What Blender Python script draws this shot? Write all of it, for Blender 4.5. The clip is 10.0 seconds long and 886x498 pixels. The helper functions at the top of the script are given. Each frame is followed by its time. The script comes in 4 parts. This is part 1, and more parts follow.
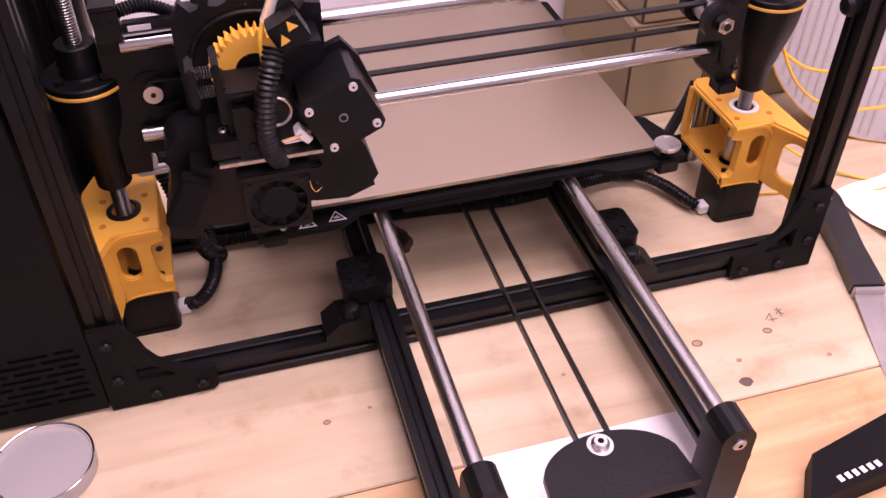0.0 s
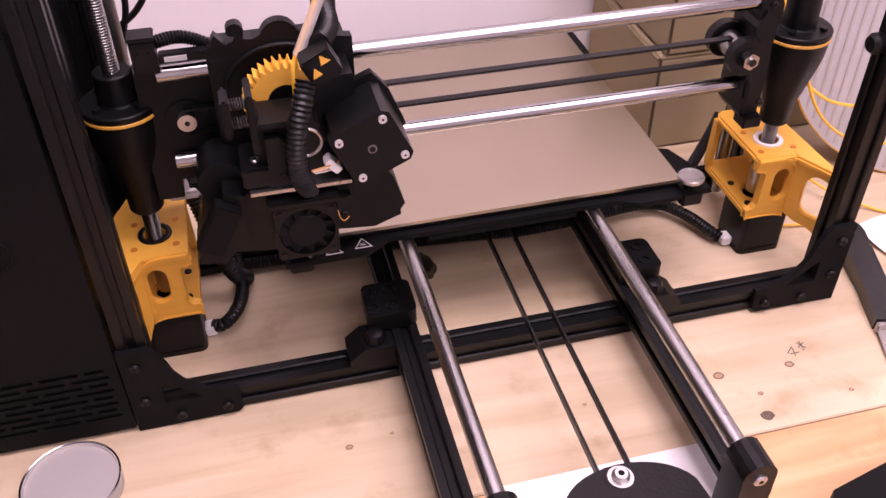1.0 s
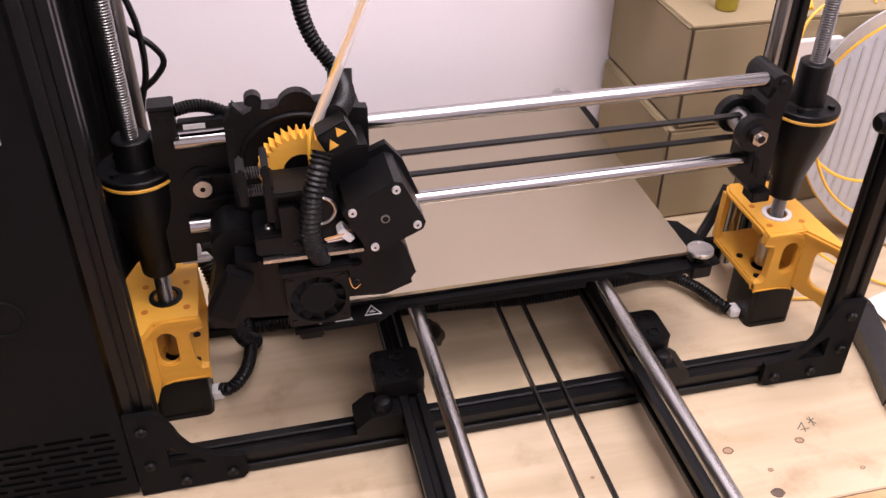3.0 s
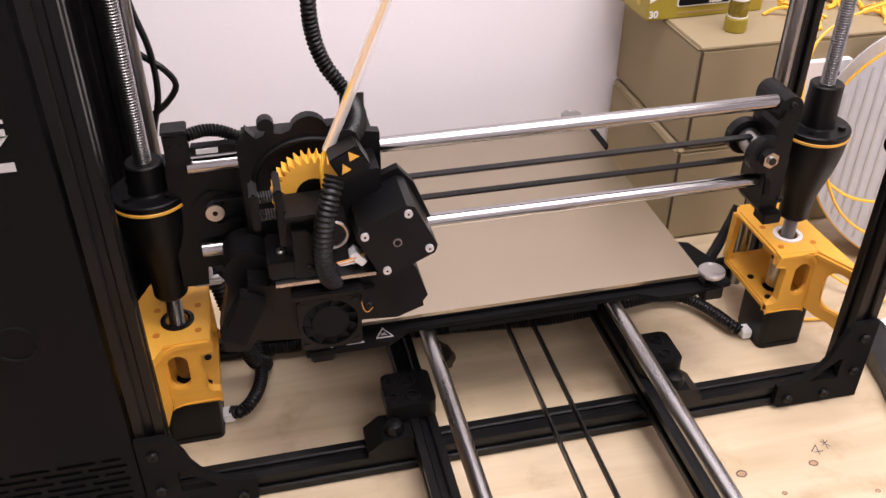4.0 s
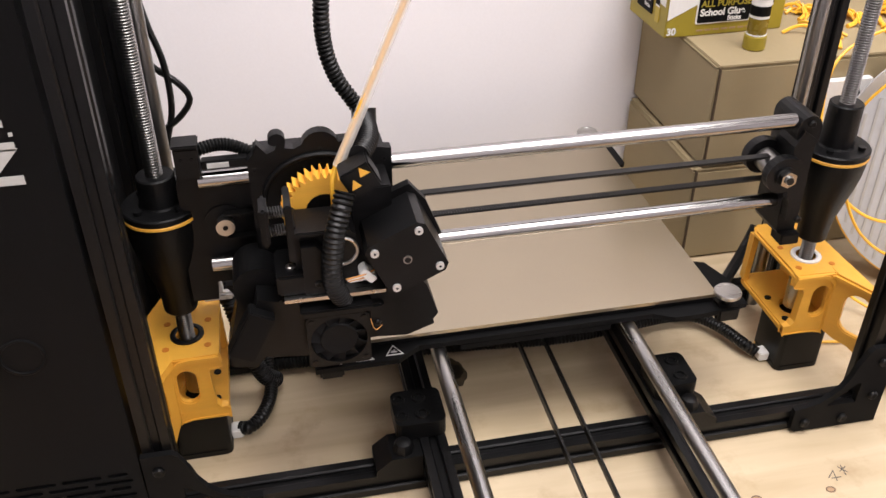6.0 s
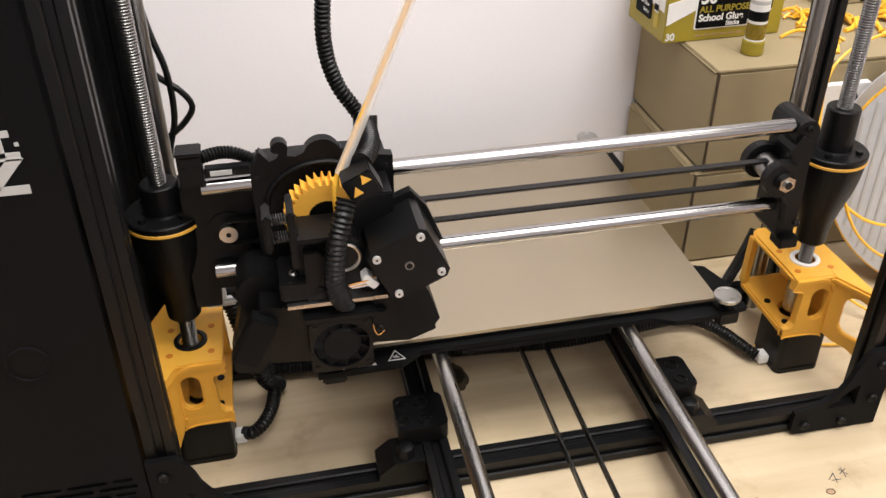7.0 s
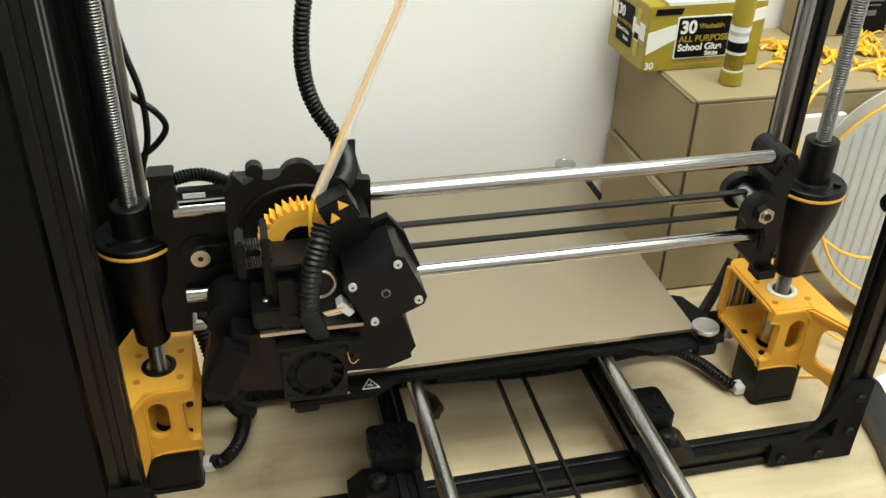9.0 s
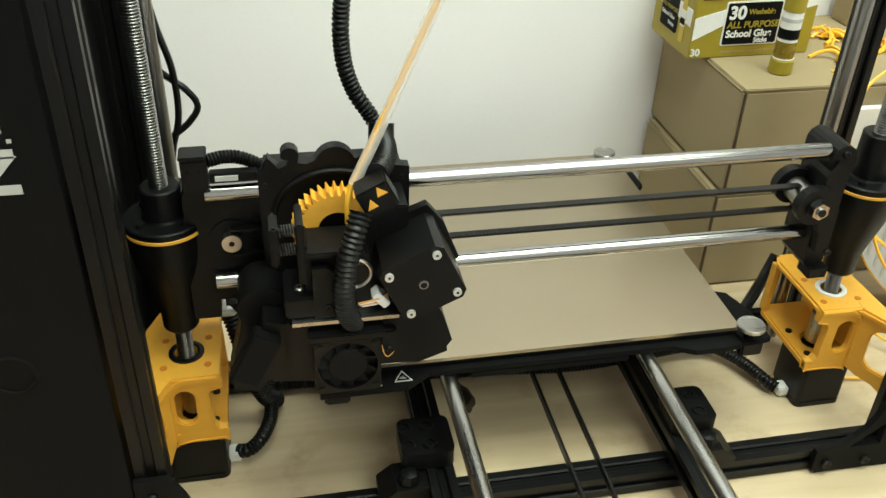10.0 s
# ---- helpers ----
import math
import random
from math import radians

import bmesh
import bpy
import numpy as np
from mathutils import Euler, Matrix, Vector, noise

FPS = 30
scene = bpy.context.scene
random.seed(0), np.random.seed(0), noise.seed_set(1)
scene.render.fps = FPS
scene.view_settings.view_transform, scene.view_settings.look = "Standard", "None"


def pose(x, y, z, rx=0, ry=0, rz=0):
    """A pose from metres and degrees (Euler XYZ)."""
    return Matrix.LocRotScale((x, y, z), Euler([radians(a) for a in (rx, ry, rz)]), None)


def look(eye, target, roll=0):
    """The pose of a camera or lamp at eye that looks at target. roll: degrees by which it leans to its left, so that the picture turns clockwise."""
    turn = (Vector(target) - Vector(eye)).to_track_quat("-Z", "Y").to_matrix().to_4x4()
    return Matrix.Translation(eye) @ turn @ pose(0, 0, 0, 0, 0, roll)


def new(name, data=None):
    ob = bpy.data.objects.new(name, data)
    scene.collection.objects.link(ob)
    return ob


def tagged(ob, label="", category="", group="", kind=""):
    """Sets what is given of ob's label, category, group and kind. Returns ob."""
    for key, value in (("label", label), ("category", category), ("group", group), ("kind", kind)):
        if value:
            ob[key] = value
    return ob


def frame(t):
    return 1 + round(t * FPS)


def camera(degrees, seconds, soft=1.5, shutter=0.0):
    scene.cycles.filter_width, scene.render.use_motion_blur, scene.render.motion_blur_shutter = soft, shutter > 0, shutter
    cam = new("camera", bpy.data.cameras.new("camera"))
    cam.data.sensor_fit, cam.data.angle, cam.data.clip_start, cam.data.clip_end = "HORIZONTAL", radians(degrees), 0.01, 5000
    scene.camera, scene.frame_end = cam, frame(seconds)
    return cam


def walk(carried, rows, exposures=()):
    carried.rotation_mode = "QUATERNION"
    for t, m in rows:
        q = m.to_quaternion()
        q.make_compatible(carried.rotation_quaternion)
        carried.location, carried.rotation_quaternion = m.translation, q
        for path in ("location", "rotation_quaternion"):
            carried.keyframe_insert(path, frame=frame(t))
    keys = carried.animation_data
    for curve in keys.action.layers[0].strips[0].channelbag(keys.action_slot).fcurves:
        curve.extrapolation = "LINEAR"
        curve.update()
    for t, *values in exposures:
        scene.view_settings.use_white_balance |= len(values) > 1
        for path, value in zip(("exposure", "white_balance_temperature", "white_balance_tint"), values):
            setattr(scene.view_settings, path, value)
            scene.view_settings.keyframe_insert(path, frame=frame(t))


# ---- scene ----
cam = camera(52.17, 10.0)
PATH = [
    (0, (0.0869, -0.5783, 0.5300), (0.4944, 0.8731, -0.7842), -0.30),
    (0.5, (0.0852, -0.5780, 0.5379), (0.4947, 0.8712, -0.7781), 0.07),
    (1, (0.0835, -0.5789, 0.5413), (0.4550, 0.9095, -0.7419), -0.38),
    (1.5, (0.0868, -0.5789, 0.5442), (0.4345, 0.9253, -0.7272), -0.71),
    (2, (0.0859, -0.5801, 0.5414), (0.4287, 0.9269, -0.7279), -0.57),
    (2.5, (0.0799, -0.5800, 0.5454), (0.4362, 0.9634, -0.6755), 0.24),
    (3, (0.0805, -0.5760, 0.5486), (0.4598, 0.9934, -0.6317), 0.45),
    (3.2, (0.0774, -0.5820, 0.5564), (0.4489, 1.0005, -0.6087), 0.07),
    (4.3, (0.0770, -0.5638, 0.5458), (0.4464, 1.0321, -0.6016), 0.07),
    (4.5, (0.0756, -0.5562, 0.5424), (0.4354, 1.0310, -0.6200), 0.21),
    (5, (0.0759, -0.5509, 0.5476), (0.4150, 1.0382, -0.6184), 0.37),
    (5.5, (0.0779, -0.5484, 0.5475), (0.4206, 1.0493, -0.6057), 0.71),
    (5.7, (0.0810, -0.5567, 0.5481), (0.4228, 1.0532, -0.5883), 0.45),
    (6.8, (0.0841, -0.5751, 0.5530), (0.4104, 1.0538, -0.5607), -0.89),
    (7, (0.0818, -0.5713, 0.5538), (0.4181, 1.0544, -0.5616), -0.38),
    (7.5, (0.0799, -0.5756, 0.5580), (0.4206, 1.0666, -0.5316), 0.43),
    (8, (0.0821, -0.5722, 0.5570), (0.4513, 1.0779, -0.5111), 1.34),
    (8.5, (0.0859, -0.5699, 0.5560), (0.4902, 1.0752, -0.5070), 1.79),
    (9, (0.0815, -0.5603, 0.5510), (0.4802, 1.0790, -0.5231), 1.53),
    (9.5, (0.0784, -0.5480, 0.5462), (0.4667, 1.0827, -0.5446), 1.51),
    (10, (0.0756, -0.5365, 0.5408), (0.4231, 1.0946, -0.5631), 1.93),
]
EXPOSURES = [(0.0, -0.11, 6620, 57), (1.5, -0.1, 6580, 44), (3.0, -0.08, 6450, 29), (5.0, -0.06, 6440, 17), (7.0, -0.08, 6500, 9), (8.0, -0.1, 6510, 1), (10.0, -0.11, 6520, -15)]
walk(cam, [(t, look(eye, target, roll)) for t, eye, target, roll in PATH], EXPOSURES)

# ---- light: an assumed white room with two unseen ceiling panels ----
world = bpy.data.worlds.new("world")
scene.world = world
world.use_nodes = True
world.node_tree.nodes["Background"].inputs[0].default_value = (0.9, 0.95, 1.0, 1)
world.node_tree.nodes["Background"].inputs[1].default_value = 0.25


def ceiling_panel(x, y, sx, sy, watts, colour=(1.0, 0.975, 0.95)):
    data = bpy.data.lights.new("ceiling_panel", "AREA")
    data.shape, data.size, data.size_y, data.energy, data.color = "RECTANGLE", sx, sy, watts, colour
    ob = new("ceiling_panel_light", data)
    ob.matrix_world = pose(x, y, 1.72)
    return ob


# both panels are placed by brightness; the second is added as fill
ceiling_panel(0.5, -0.28, 1.2, 0.9, 40)
ceiling_panel(0.8, -1.6, 1.2, 0.6, 22)


# ---- materials ----
def material(name, colour, rough=0.5, metal=0.0, vary=0.1, scale=30.0, bump=0.0, bump_scale=200.0, stretch=(1, 1, 1), fine=0.05, spec=0.5, alpha=1.0, rvary=0.1):
    m = bpy.data.materials.new(name)
    m.use_nodes = True
    nt = m.node_tree
    b = nt.nodes["Principled BSDF"]
    tc = nt.nodes.new("ShaderNodeTexCoord")
    mp = nt.nodes.new("ShaderNodeMapping")
    mp.inputs["Scale"].default_value = stretch
    nt.links.new(tc.outputs["Object"], mp.inputs["Vector"])
    n1 = nt.nodes.new("ShaderNodeTexNoise")
    n1.inputs["Scale"].default_value, n1.inputs["Detail"].default_value = scale, 4
    n2 = nt.nodes.new("ShaderNodeTexNoise")
    n2.inputs["Scale"].default_value, n2.inputs["Detail"].default_value = bump_scale, 2
    for n in (n1, n2):
        nt.links.new(mp.outputs[0], n.inputs["Vector"])
    ramp = nt.nodes.new("ShaderNodeMapRange")
    ramp.inputs[3].default_value, ramp.inputs[4].default_value = 1 - vary, 1 + vary
    nt.links.new(n1.outputs[0], ramp.inputs[0])
    ramp2 = nt.nodes.new("ShaderNodeMapRange")
    ramp2.inputs[3].default_value, ramp2.inputs[4].default_value = 1 - fine, 1 + fine
    nt.links.new(n2.outputs[0], ramp2.inputs[0])
    mul = nt.nodes.new("ShaderNodeMath")
    mul.operation = "MULTIPLY"
    nt.links.new(ramp.outputs[0], mul.inputs[0])
    nt.links.new(ramp2.outputs[0], mul.inputs[1])
    col = nt.nodes.new("ShaderNodeVectorMath")
    col.operation = "SCALE"
    col.inputs[0].default_value = colour
    nt.links.new(mul.outputs[0], col.inputs[3])
    nt.links.new(col.outputs[0], b.inputs["Base Color"])
    rr = nt.nodes.new("ShaderNodeMapRange")
    rr.inputs[3].default_value, rr.inputs[4].default_value = max(0.02, rough - rvary), min(1, rough + rvary)
    nt.links.new(n1.outputs[0], rr.inputs[0])
    nt.links.new(rr.outputs[0], b.inputs["Roughness"])
    b.inputs["Metallic"].default_value = metal
    b.inputs["Specular IOR Level"].default_value = spec
    if bump:
        bp = nt.nodes.new("ShaderNodeBump")
        bp.inputs["Strength"].default_value, bp.inputs["Distance"].default_value = bump, 0.0005
        nt.links.new(n2.outputs[0], bp.inputs["Height"])
        nt.links.new(bp.outputs[0], b.inputs["Normal"])
    return m
BLACK = material("black_printed_plastic", (0.0034, 0.0034, 0.0037), 0.4, 0, 0.25, 40, 0.35, 420, (1, 1, 6), 0.12, 0.2)
MATT = material("black_powder_coat", (0.0066, 0.0066, 0.0069), 0.5, 0, 0.15, 25, 0.2, 900, (1, 1, 1), 0.1, 0.06)
ANOD = material("black_anodised", (0.004, 0.004, 0.0043), 0.36, 0.0, 0.15, 30, 0.05, 300, (1, 1, 1), 0.08, 0.24)
RUBBER = material("black_hose", (0.0045, 0.0045, 0.0045), 0.35, 0, 0.2, 60, 0.1, 400, spec=0.28)
STEEL = material("polished_steel", (0.35, 0.342, 0.335), 0.17, 1, 0.04, 60, 0.0, 600, (0.2, 1, 1), 0.03, rvary=0.03)
ROD = material("satin_rod_steel", (0.4, 0.395, 0.385), 0.28, 1, 0.05, 60, 0.02, 500, (1, 0.1, 1), 0.04, rvary=0.04)
UPRIGHT = material("dulled_upright_steel", (0.3, 0.295, 0.285), 0.3, 1, 0.1, 60, 0.02, 500, (1, 1, 0.1), 0.05, rvary=0.06)
SCREW = material("screw_steel", (0.55, 0.54, 0.52), 0.3, 1, 0.1, 60, 0.05, 600)
BRUSH = material("brushed_steel", (0.5, 0.49, 0.475), 0.3, 1, 0.08, 80, 0.15, 400, (1, 12, 1), 0.1)
PLATE = material("satin_bed_sheet", (0.44, 0.38, 0.285), 0.33, 1.0, 0.06, 9, 0.05, 900, (1, 1, 1), 0.04, rvary=0.06)
ORANGE = material("orange_printed_plastic", (0.8, 0.41, 0.05), 0.45, 0, 0.08, 30, 0.3, 350, (0.4, 0.4, 8), 0.06)
FILAMENT = material("orange_filament", (0.88, 0.48, 0.04), 0.35, 0, 0.05, 60)
WHITE = material("white_plastic", (0.78, 0.77, 0.74), 0.4, 0, 0.05, 60)
PAPER = material("white_paper", (0.82, 0.81, 0.79), 0.7, 0, 0.04, 20, 0.1, 300)
GREY = material("pale_grey_print", (0.5, 0.5, 0.48), 0.6, 0, 0.05, 60)
WALL = material("white_painted_wall", (0.88, 0.85, 0.87), 0.75, 0, 0.03, 4, 0.15, 350, (1, 1, 1), 0.02, 0.2)
COPPER = material("orange_wire", (0.65, 0.3, 0.08), 0.4)
DULL = material("scraper_steel", (0.4, 0.38, 0.36), 0.38, 1, 0.25, 40, 0.2, 300)


def wood(name, light, dark, turn=0.0):
    m = bpy.data.materials.new(name)
    m.use_nodes = True
    nt = m.node_tree
    b = nt.nodes["Principled BSDF"]
    tc = nt.nodes.new("ShaderNodeTexCoord")
    mp = nt.nodes.new("ShaderNodeMapping")
    mp.inputs["Scale"].default_value = (2.2, 26, 10)
    mp.inputs["Rotation"].default_value = (0, 0, turn)
    nt.links.new(tc.outputs["Object"], mp.inputs["Vector"])
    n1 = nt.nodes.new("ShaderNodeTexNoise")
    n1.inputs["Scale"].default_value, n1.inputs["Detail"].default_value, n1.inputs["Distortion"].default_value = 1.6, 5, 0.6
    nt.links.new(mp.outputs[0], n1.inputs["Vector"])
    n2 = nt.nodes.new("ShaderNodeTexNoise")
    n2.inputs["Scale"].default_value, n2.inputs["Detail"].default_value = 7, 3
    nt.links.new(tc.outputs["Object"], n2.inputs["Vector"])
    ramp = nt.nodes.new("ShaderNodeValToRGB")
    ramp.color_ramp.elements[0].color, ramp.color_ramp.elements[1].color = (*dark, 1), (*light, 1)
    ramp.color_ramp.elements[0].position, ramp.color_ramp.elements[1].position = 0.3, 0.62
    nt.links.new(n1.outputs[0], ramp.inputs[0])
    mix = nt.nodes.new("ShaderNodeMix")
    mix.data_type = "RGBA"
    mix.blend_type = "MULTIPLY"
    mix.inputs["Factor"].default_value = 0.35
    nt.links.new(ramp.outputs[0], mix.inputs["A"])
    blot = nt.nodes.new("ShaderNodeMapRange")
    blot.inputs[1].default_value, blot.inputs[2].default_value = 0.3, 0.65
    blot.inputs[3].default_value, blot.inputs[4].default_value = 0.72, 1.05
    nt.links.new(n2.outputs[0], blot.inputs[0])
    nt.links.new(blot.outputs[0], mix.inputs["B"])
    # sparse hand-sized stains and fine pores
    n3 = nt.nodes.new("ShaderNodeTexNoise")
    n3.inputs["Scale"].default_value, n3.inputs["Detail"].default_value, n3.inputs["Roughness"].default_value = 19, 6, 0.62
    nt.links.new(tc.outputs["Object"], n3.inputs["Vector"])
    stain = nt.nodes.new("ShaderNodeMapRange")
    stain.inputs[1].default_value, stain.inputs[2].default_value = 0.55, 0.75
    stain.inputs[3].default_value, stain.inputs[4].default_value = 0.0, 0.55
    nt.links.new(n3.outputs[0], stain.inputs[0])
    dirty = nt.nodes.new("ShaderNodeMix")
    dirty.data_type = "RGBA"
    dirty.inputs["B"].default_value = (dark[0] * 0.6, dark[1] * 0.5, dark[2] * 0.38, 1)
    nt.links.new(stain.outputs[0], dirty.inputs["Factor"])
    nt.links.new(mix.outputs["Result"], dirty.inputs["A"])
    nt.links.new(dirty.outputs["Result"], b.inputs["Base Color"])
    b.inputs["Roughness"].default_value = 0.5
    b.inputs["Specular IOR Level"].default_value = 0.35
    bp = nt.nodes.new("ShaderNodeBump")
    bp.inputs["Strength"].default_value, bp.inputs["Distance"].default_value = 0.2, 0.0004
    nt.links.new(n1.outputs[0], bp.inputs["Height"])
    nt.links.new(bp.outputs[0], b.inputs["Normal"])
    return m


WOOD = wood("pale_plywood", (0.62, 0.5, 0.335), (0.49, 0.38, 0.235))
PINE = wood("warm_pine", (0.66, 0.42, 0.22), (0.5, 0.28, 0.12), 0.12)
DARKNOT = material("dark_wood_knot", (0.11, 0.075, 0.05), 0.6, 0, 0.5, 250)
KNOT = material("wood_knot", (0.36, 0.23, 0.13), 0.6, 0, 0.3, 200)
CARD = material("brown_cardboard", (0.315, 0.25, 0.145), 0.75, 0, 0.06, 12, 0.2, 260, (1, 1, 5), 0.04, 0.25)
OLIVE = material("printed_box_ochre", (0.33, 0.255, 0.022), 0.45, 0, 0.05, 20)


# ---- mesh helpers ----
def part(name, bm, mat, parent=None, label="", smooth=True, bevel=0.0):
    if bevel:
        edges = [e for e in bm.edges if len(e.link_faces) == 2 and e.calc_face_angle(0) > 0.6]
        bmesh.ops.bevel(bm, geom=edges, offset=bevel, segments=2, affect="EDGES", clamp_overlap=True)
    bmesh.ops.recalc_face_normals(bm, faces=bm.faces)
    for f in bm.faces:
        f.smooth = smooth
    for e in bm.edges:
        if len(e.link_faces) == 2 and e.calc_face_angle(0) > 0.5:
            e.smooth = False
    me = bpy.data.meshes.new(name)
    bm.to_mesh(me)
    bm.free()
    me.materials.append(mat)
    ob = new(name, me)
    if parent:
        ob.parent = parent
    if label:
        tagged(ob, label)
    return ob


def thing(name, label, category, group="", kind="", at=(0, 0, 0)):
    ob = new(name)
    ob.location = at
    ob.empty_display_size = 0.01
    return tagged(ob, label, category, group, kind)


def box(x0, x1, y0, y1, z0, z1, bm=None, m=None):
    bm = bm or bmesh.new()
    made = bmesh.ops.create_cube(bm, size=1, matrix=(m or Matrix()) @ Matrix.Translation(((x0 + x1) / 2, (y0 + y1) / 2, (z0 + z1) / 2)) @ Matrix.Diagonal((abs(x1 - x0), abs(y1 - y0), abs(z1 - z0), 1)))
    return bm


def cyl(a, b, r, r2=None, seg=24, bm=None):
    bm = bm or bmesh.new()
    a, b = Vector(a), Vector(b)
    turn = (b - a).to_track_quat("Z", "Y").to_matrix().to_4x4()
    bmesh.ops.create_cone(bm, cap_ends=True, segments=seg, radius1=r, radius2=r if r2 is None else r2, depth=(b - a).length, matrix=Matrix.Translation((a + b) / 2) @ turn)
    return bm


def prism(points, lo, hi, axis="y", bm=None, holes=()):
    """A plate cut to an outline: the outline lies in the plane across axis, from lo to hi along it. holes: outlines inside it."""
    bm = bm or bmesh.new()

    def at(p, h):
        return {"x": (h, p[0], p[1]), "y": (p[0], h, p[1]), "z": (p[0], p[1], h)}[axis]

    loops = []
    for ring in (points, *holes):
        loops.append([[bm.verts.new(at(p, h)) for p in ring] for h in (lo, hi)])
    for low, high in loops:
        n = len(low)
        for i in range(n):
            bm.faces.new((low[i], low[(i + 1) % n], high[(i + 1) % n], high[i]))
    for k in (0, 1):
        if holes:
            edges = []
            for loop in loops:
                ring = loop[k]
                for i in range(len(ring)):
                    edges.append(bm.edges.get((ring[i], ring[(i + 1) % len(ring)])))
            bmesh.ops.triangle_fill(bm, edges=edges, use_beauty=True, use_dissolve=False)
        else:
            bm.faces.new(loops[0][k])
    return bm


def arc(cx, cy, r, a0, a1, n=8, ry=None):
    return [(cx + r * math.cos(radians(a0 + (a1 - a0) * i / n)), cy + (ry or r) * math.sin(radians(a0 + (a1 - a0) * i / n))) for i in range(n + 1)]


def rounded(x0, x1, y0, y1, r, n=4):
    return arc(x1 - r, y0 + r, r, -90, 0, n) + arc(x1 - r, y1 - r, r, 0, 90, n) + arc(x0 + r, y1 - r, r, 90, 180, n) + arc(x0 + r, y0 + r, r, 180, 270, n)


def smooth_path(points, step=0.002):
    """A smooth line through the points, cut into even steps."""
    p = [Vector(q) for q in points]
    p = [2 * p[0] - p[1]] + p + [2 * p[-1] - p[-2]]
    out = []
    for i in range(1, len(p) - 2):
        n = max(2, int((p[i + 1] - p[i]).length / step))
        for k in range(n):
            t = k / n
            out.append(0.5 * (2 * p[i] + (p[i + 1] - p[i - 1]) * t + (2 * p[i - 1] - 5 * p[i] + 4 * p[i + 1] - p[i + 2]) * t * t + (3 * p[i] - p[i - 1] - 3 * p[i + 1] + p[i + 2]) * t**3))
    return out + [p[-2]]


def sweep(path, radius, seg=10, bm=None):
    """A round bar along a path; radius: a number or a function of the step."""
    bm = bm or bmesh.new()
    up = Vector((0.31, 0.52, 0.8)).normalized()
    rings = []
    for i, q in enumerate(path):
        way = (path[min(i + 1, len(path) - 1)] - path[max(i - 1, 0)]).normalized()
        side = way.cross(up)
        if side.length < 0.05:
            side = way.cross(Vector((1, 0, 0)))
        side.normalize()
        up2 = side.cross(way)
        up = up2
        r = radius(i) if callable(radius) else radius
        rings.append([bm.verts.new(q + r * (math.cos(2 * math.pi * k / seg) * side + math.sin(2 * math.pi * k / seg) * up2)) for k in range(seg)])
    for a, b in zip(rings, rings[1:]):
        for k in range(seg):
            bm.faces.new((a[k], a[(k + 1) % seg], b[(k + 1) % seg], b[k]))
    bm.faces.new(rings[0])
    bm.faces.new(rings[-1])
    return bm


def cable(points, r, step=0.004, seg=8, bm=None):
    return sweep(smooth_path(points, step), r, seg, bm)


def corrugated(points, r, pitch=0.0032, bm=None, seg=14):
    return sweep(smooth_path(points, pitch / 4), lambda i: r * (1.0, 0.97, 0.82, 0.9)[i % 4], seg, bm)


def lathe(profile, cx=0, cy=0, seg=32, bm=None, cap=True):
    """A turned solid about a vertical line: profile of (radius, height) from below."""
    bm = bm or bmesh.new()
    rings = [[bm.verts.new((cx + r * math.cos(2 * math.pi * k / seg), cy + r * math.sin(2 * math.pi * k / seg), z)) for k in range(seg)] for r, z in profile]
    for a, b in zip(rings, rings[1:]):
        for k in range(seg):
            bm.faces.new((a[k], a[(k + 1) % seg], b[(k + 1) % seg], b[k]))
    if cap:
        bm.faces.new(rings[0])
        bm.faces.new(rings[-1])
    return bm


def slot_profile(cx, cy, w=0.02):
    """The outline of a square slotted aluminium bar, w across."""
    h, s, d = w / 2, w * 0.14, w * 0.16
    side = [(-h, -h), (-s - 0.0012, -h), (-s, -h + 0.0012), (-s, -h + d), (s, -h + d), (s, -h + 0.0012), (s + 0.0012, -h)]
    out = []
    for k in range(4):
        c, q = round(math.cos(k * math.pi / 2)), round(math.sin(k * math.pi / 2))
        out += [(cx + c * x - q * y, cy + q * x + c * y) for x, y in side]
    return out


def bolt(p, way, r=0.0042, h=0.003, mat=None, parent=None, name="bolt"):
    """A button-head bolt with a hex socket."""
    p, way = Vector(p), Vector(way).normalized()
    bm = cyl(p - way * 0.004, p + way * h * 0.55, r, seg=16)
    cyl(p + way * h * 0.55, p + way * h, r, r * 0.7, 16, bm)
    ob = part(name, bm, mat or ANOD, parent)
    part("socket", cyl(p + way * h * 0.7, p + way * (h + 0.0001), r * 0.38, seg=6), MATT, ob)
    return ob
# ---- the room and the table ----
XR, MID, BACK = 0.5218, 0.2609, 0.338


def structure(name, bm, mat, label):
    return tagged(part(name, bm, mat, None, label, smooth=False), label, kind="structure")


structure("wall_back", box(-1.6, 2.2, BACK, BACK + 0.1, -0.75, 1.75), WALL, "plain white painted wall behind the work table")
# the other sides of the room are out of view, added to enclose the light
structure("unseen_wall_left", box(-1.7, -1.6, -2.6, BACK + 0.1, -0.75, 1.75), WALL, "unseen white side wall added to enclose the light")
structure("unseen_wall_right", box(2.2, 2.3, -2.6, BACK + 0.1, -0.75, 1.75), WALL, "unseen white side wall added to enclose the light")
structure("unseen_wall_front", box(-1.7, 2.3, -2.7, -2.6, -0.75, 1.75), WALL, "plain white painted wall")
structure("ceiling", box(-1.7, 2.3, -2.7, BACK + 0.1, 1.75, 1.85), WALL, "unseen white ceiling added to enclose the light")
structure("floor", box(-1.7, 2.3, -2.7, BACK + 0.1, -0.85, -0.75), material("grey_floor", (0.3, 0.28, 0.26), 0.6, 0, 0.1, 5), "plain grey floor")

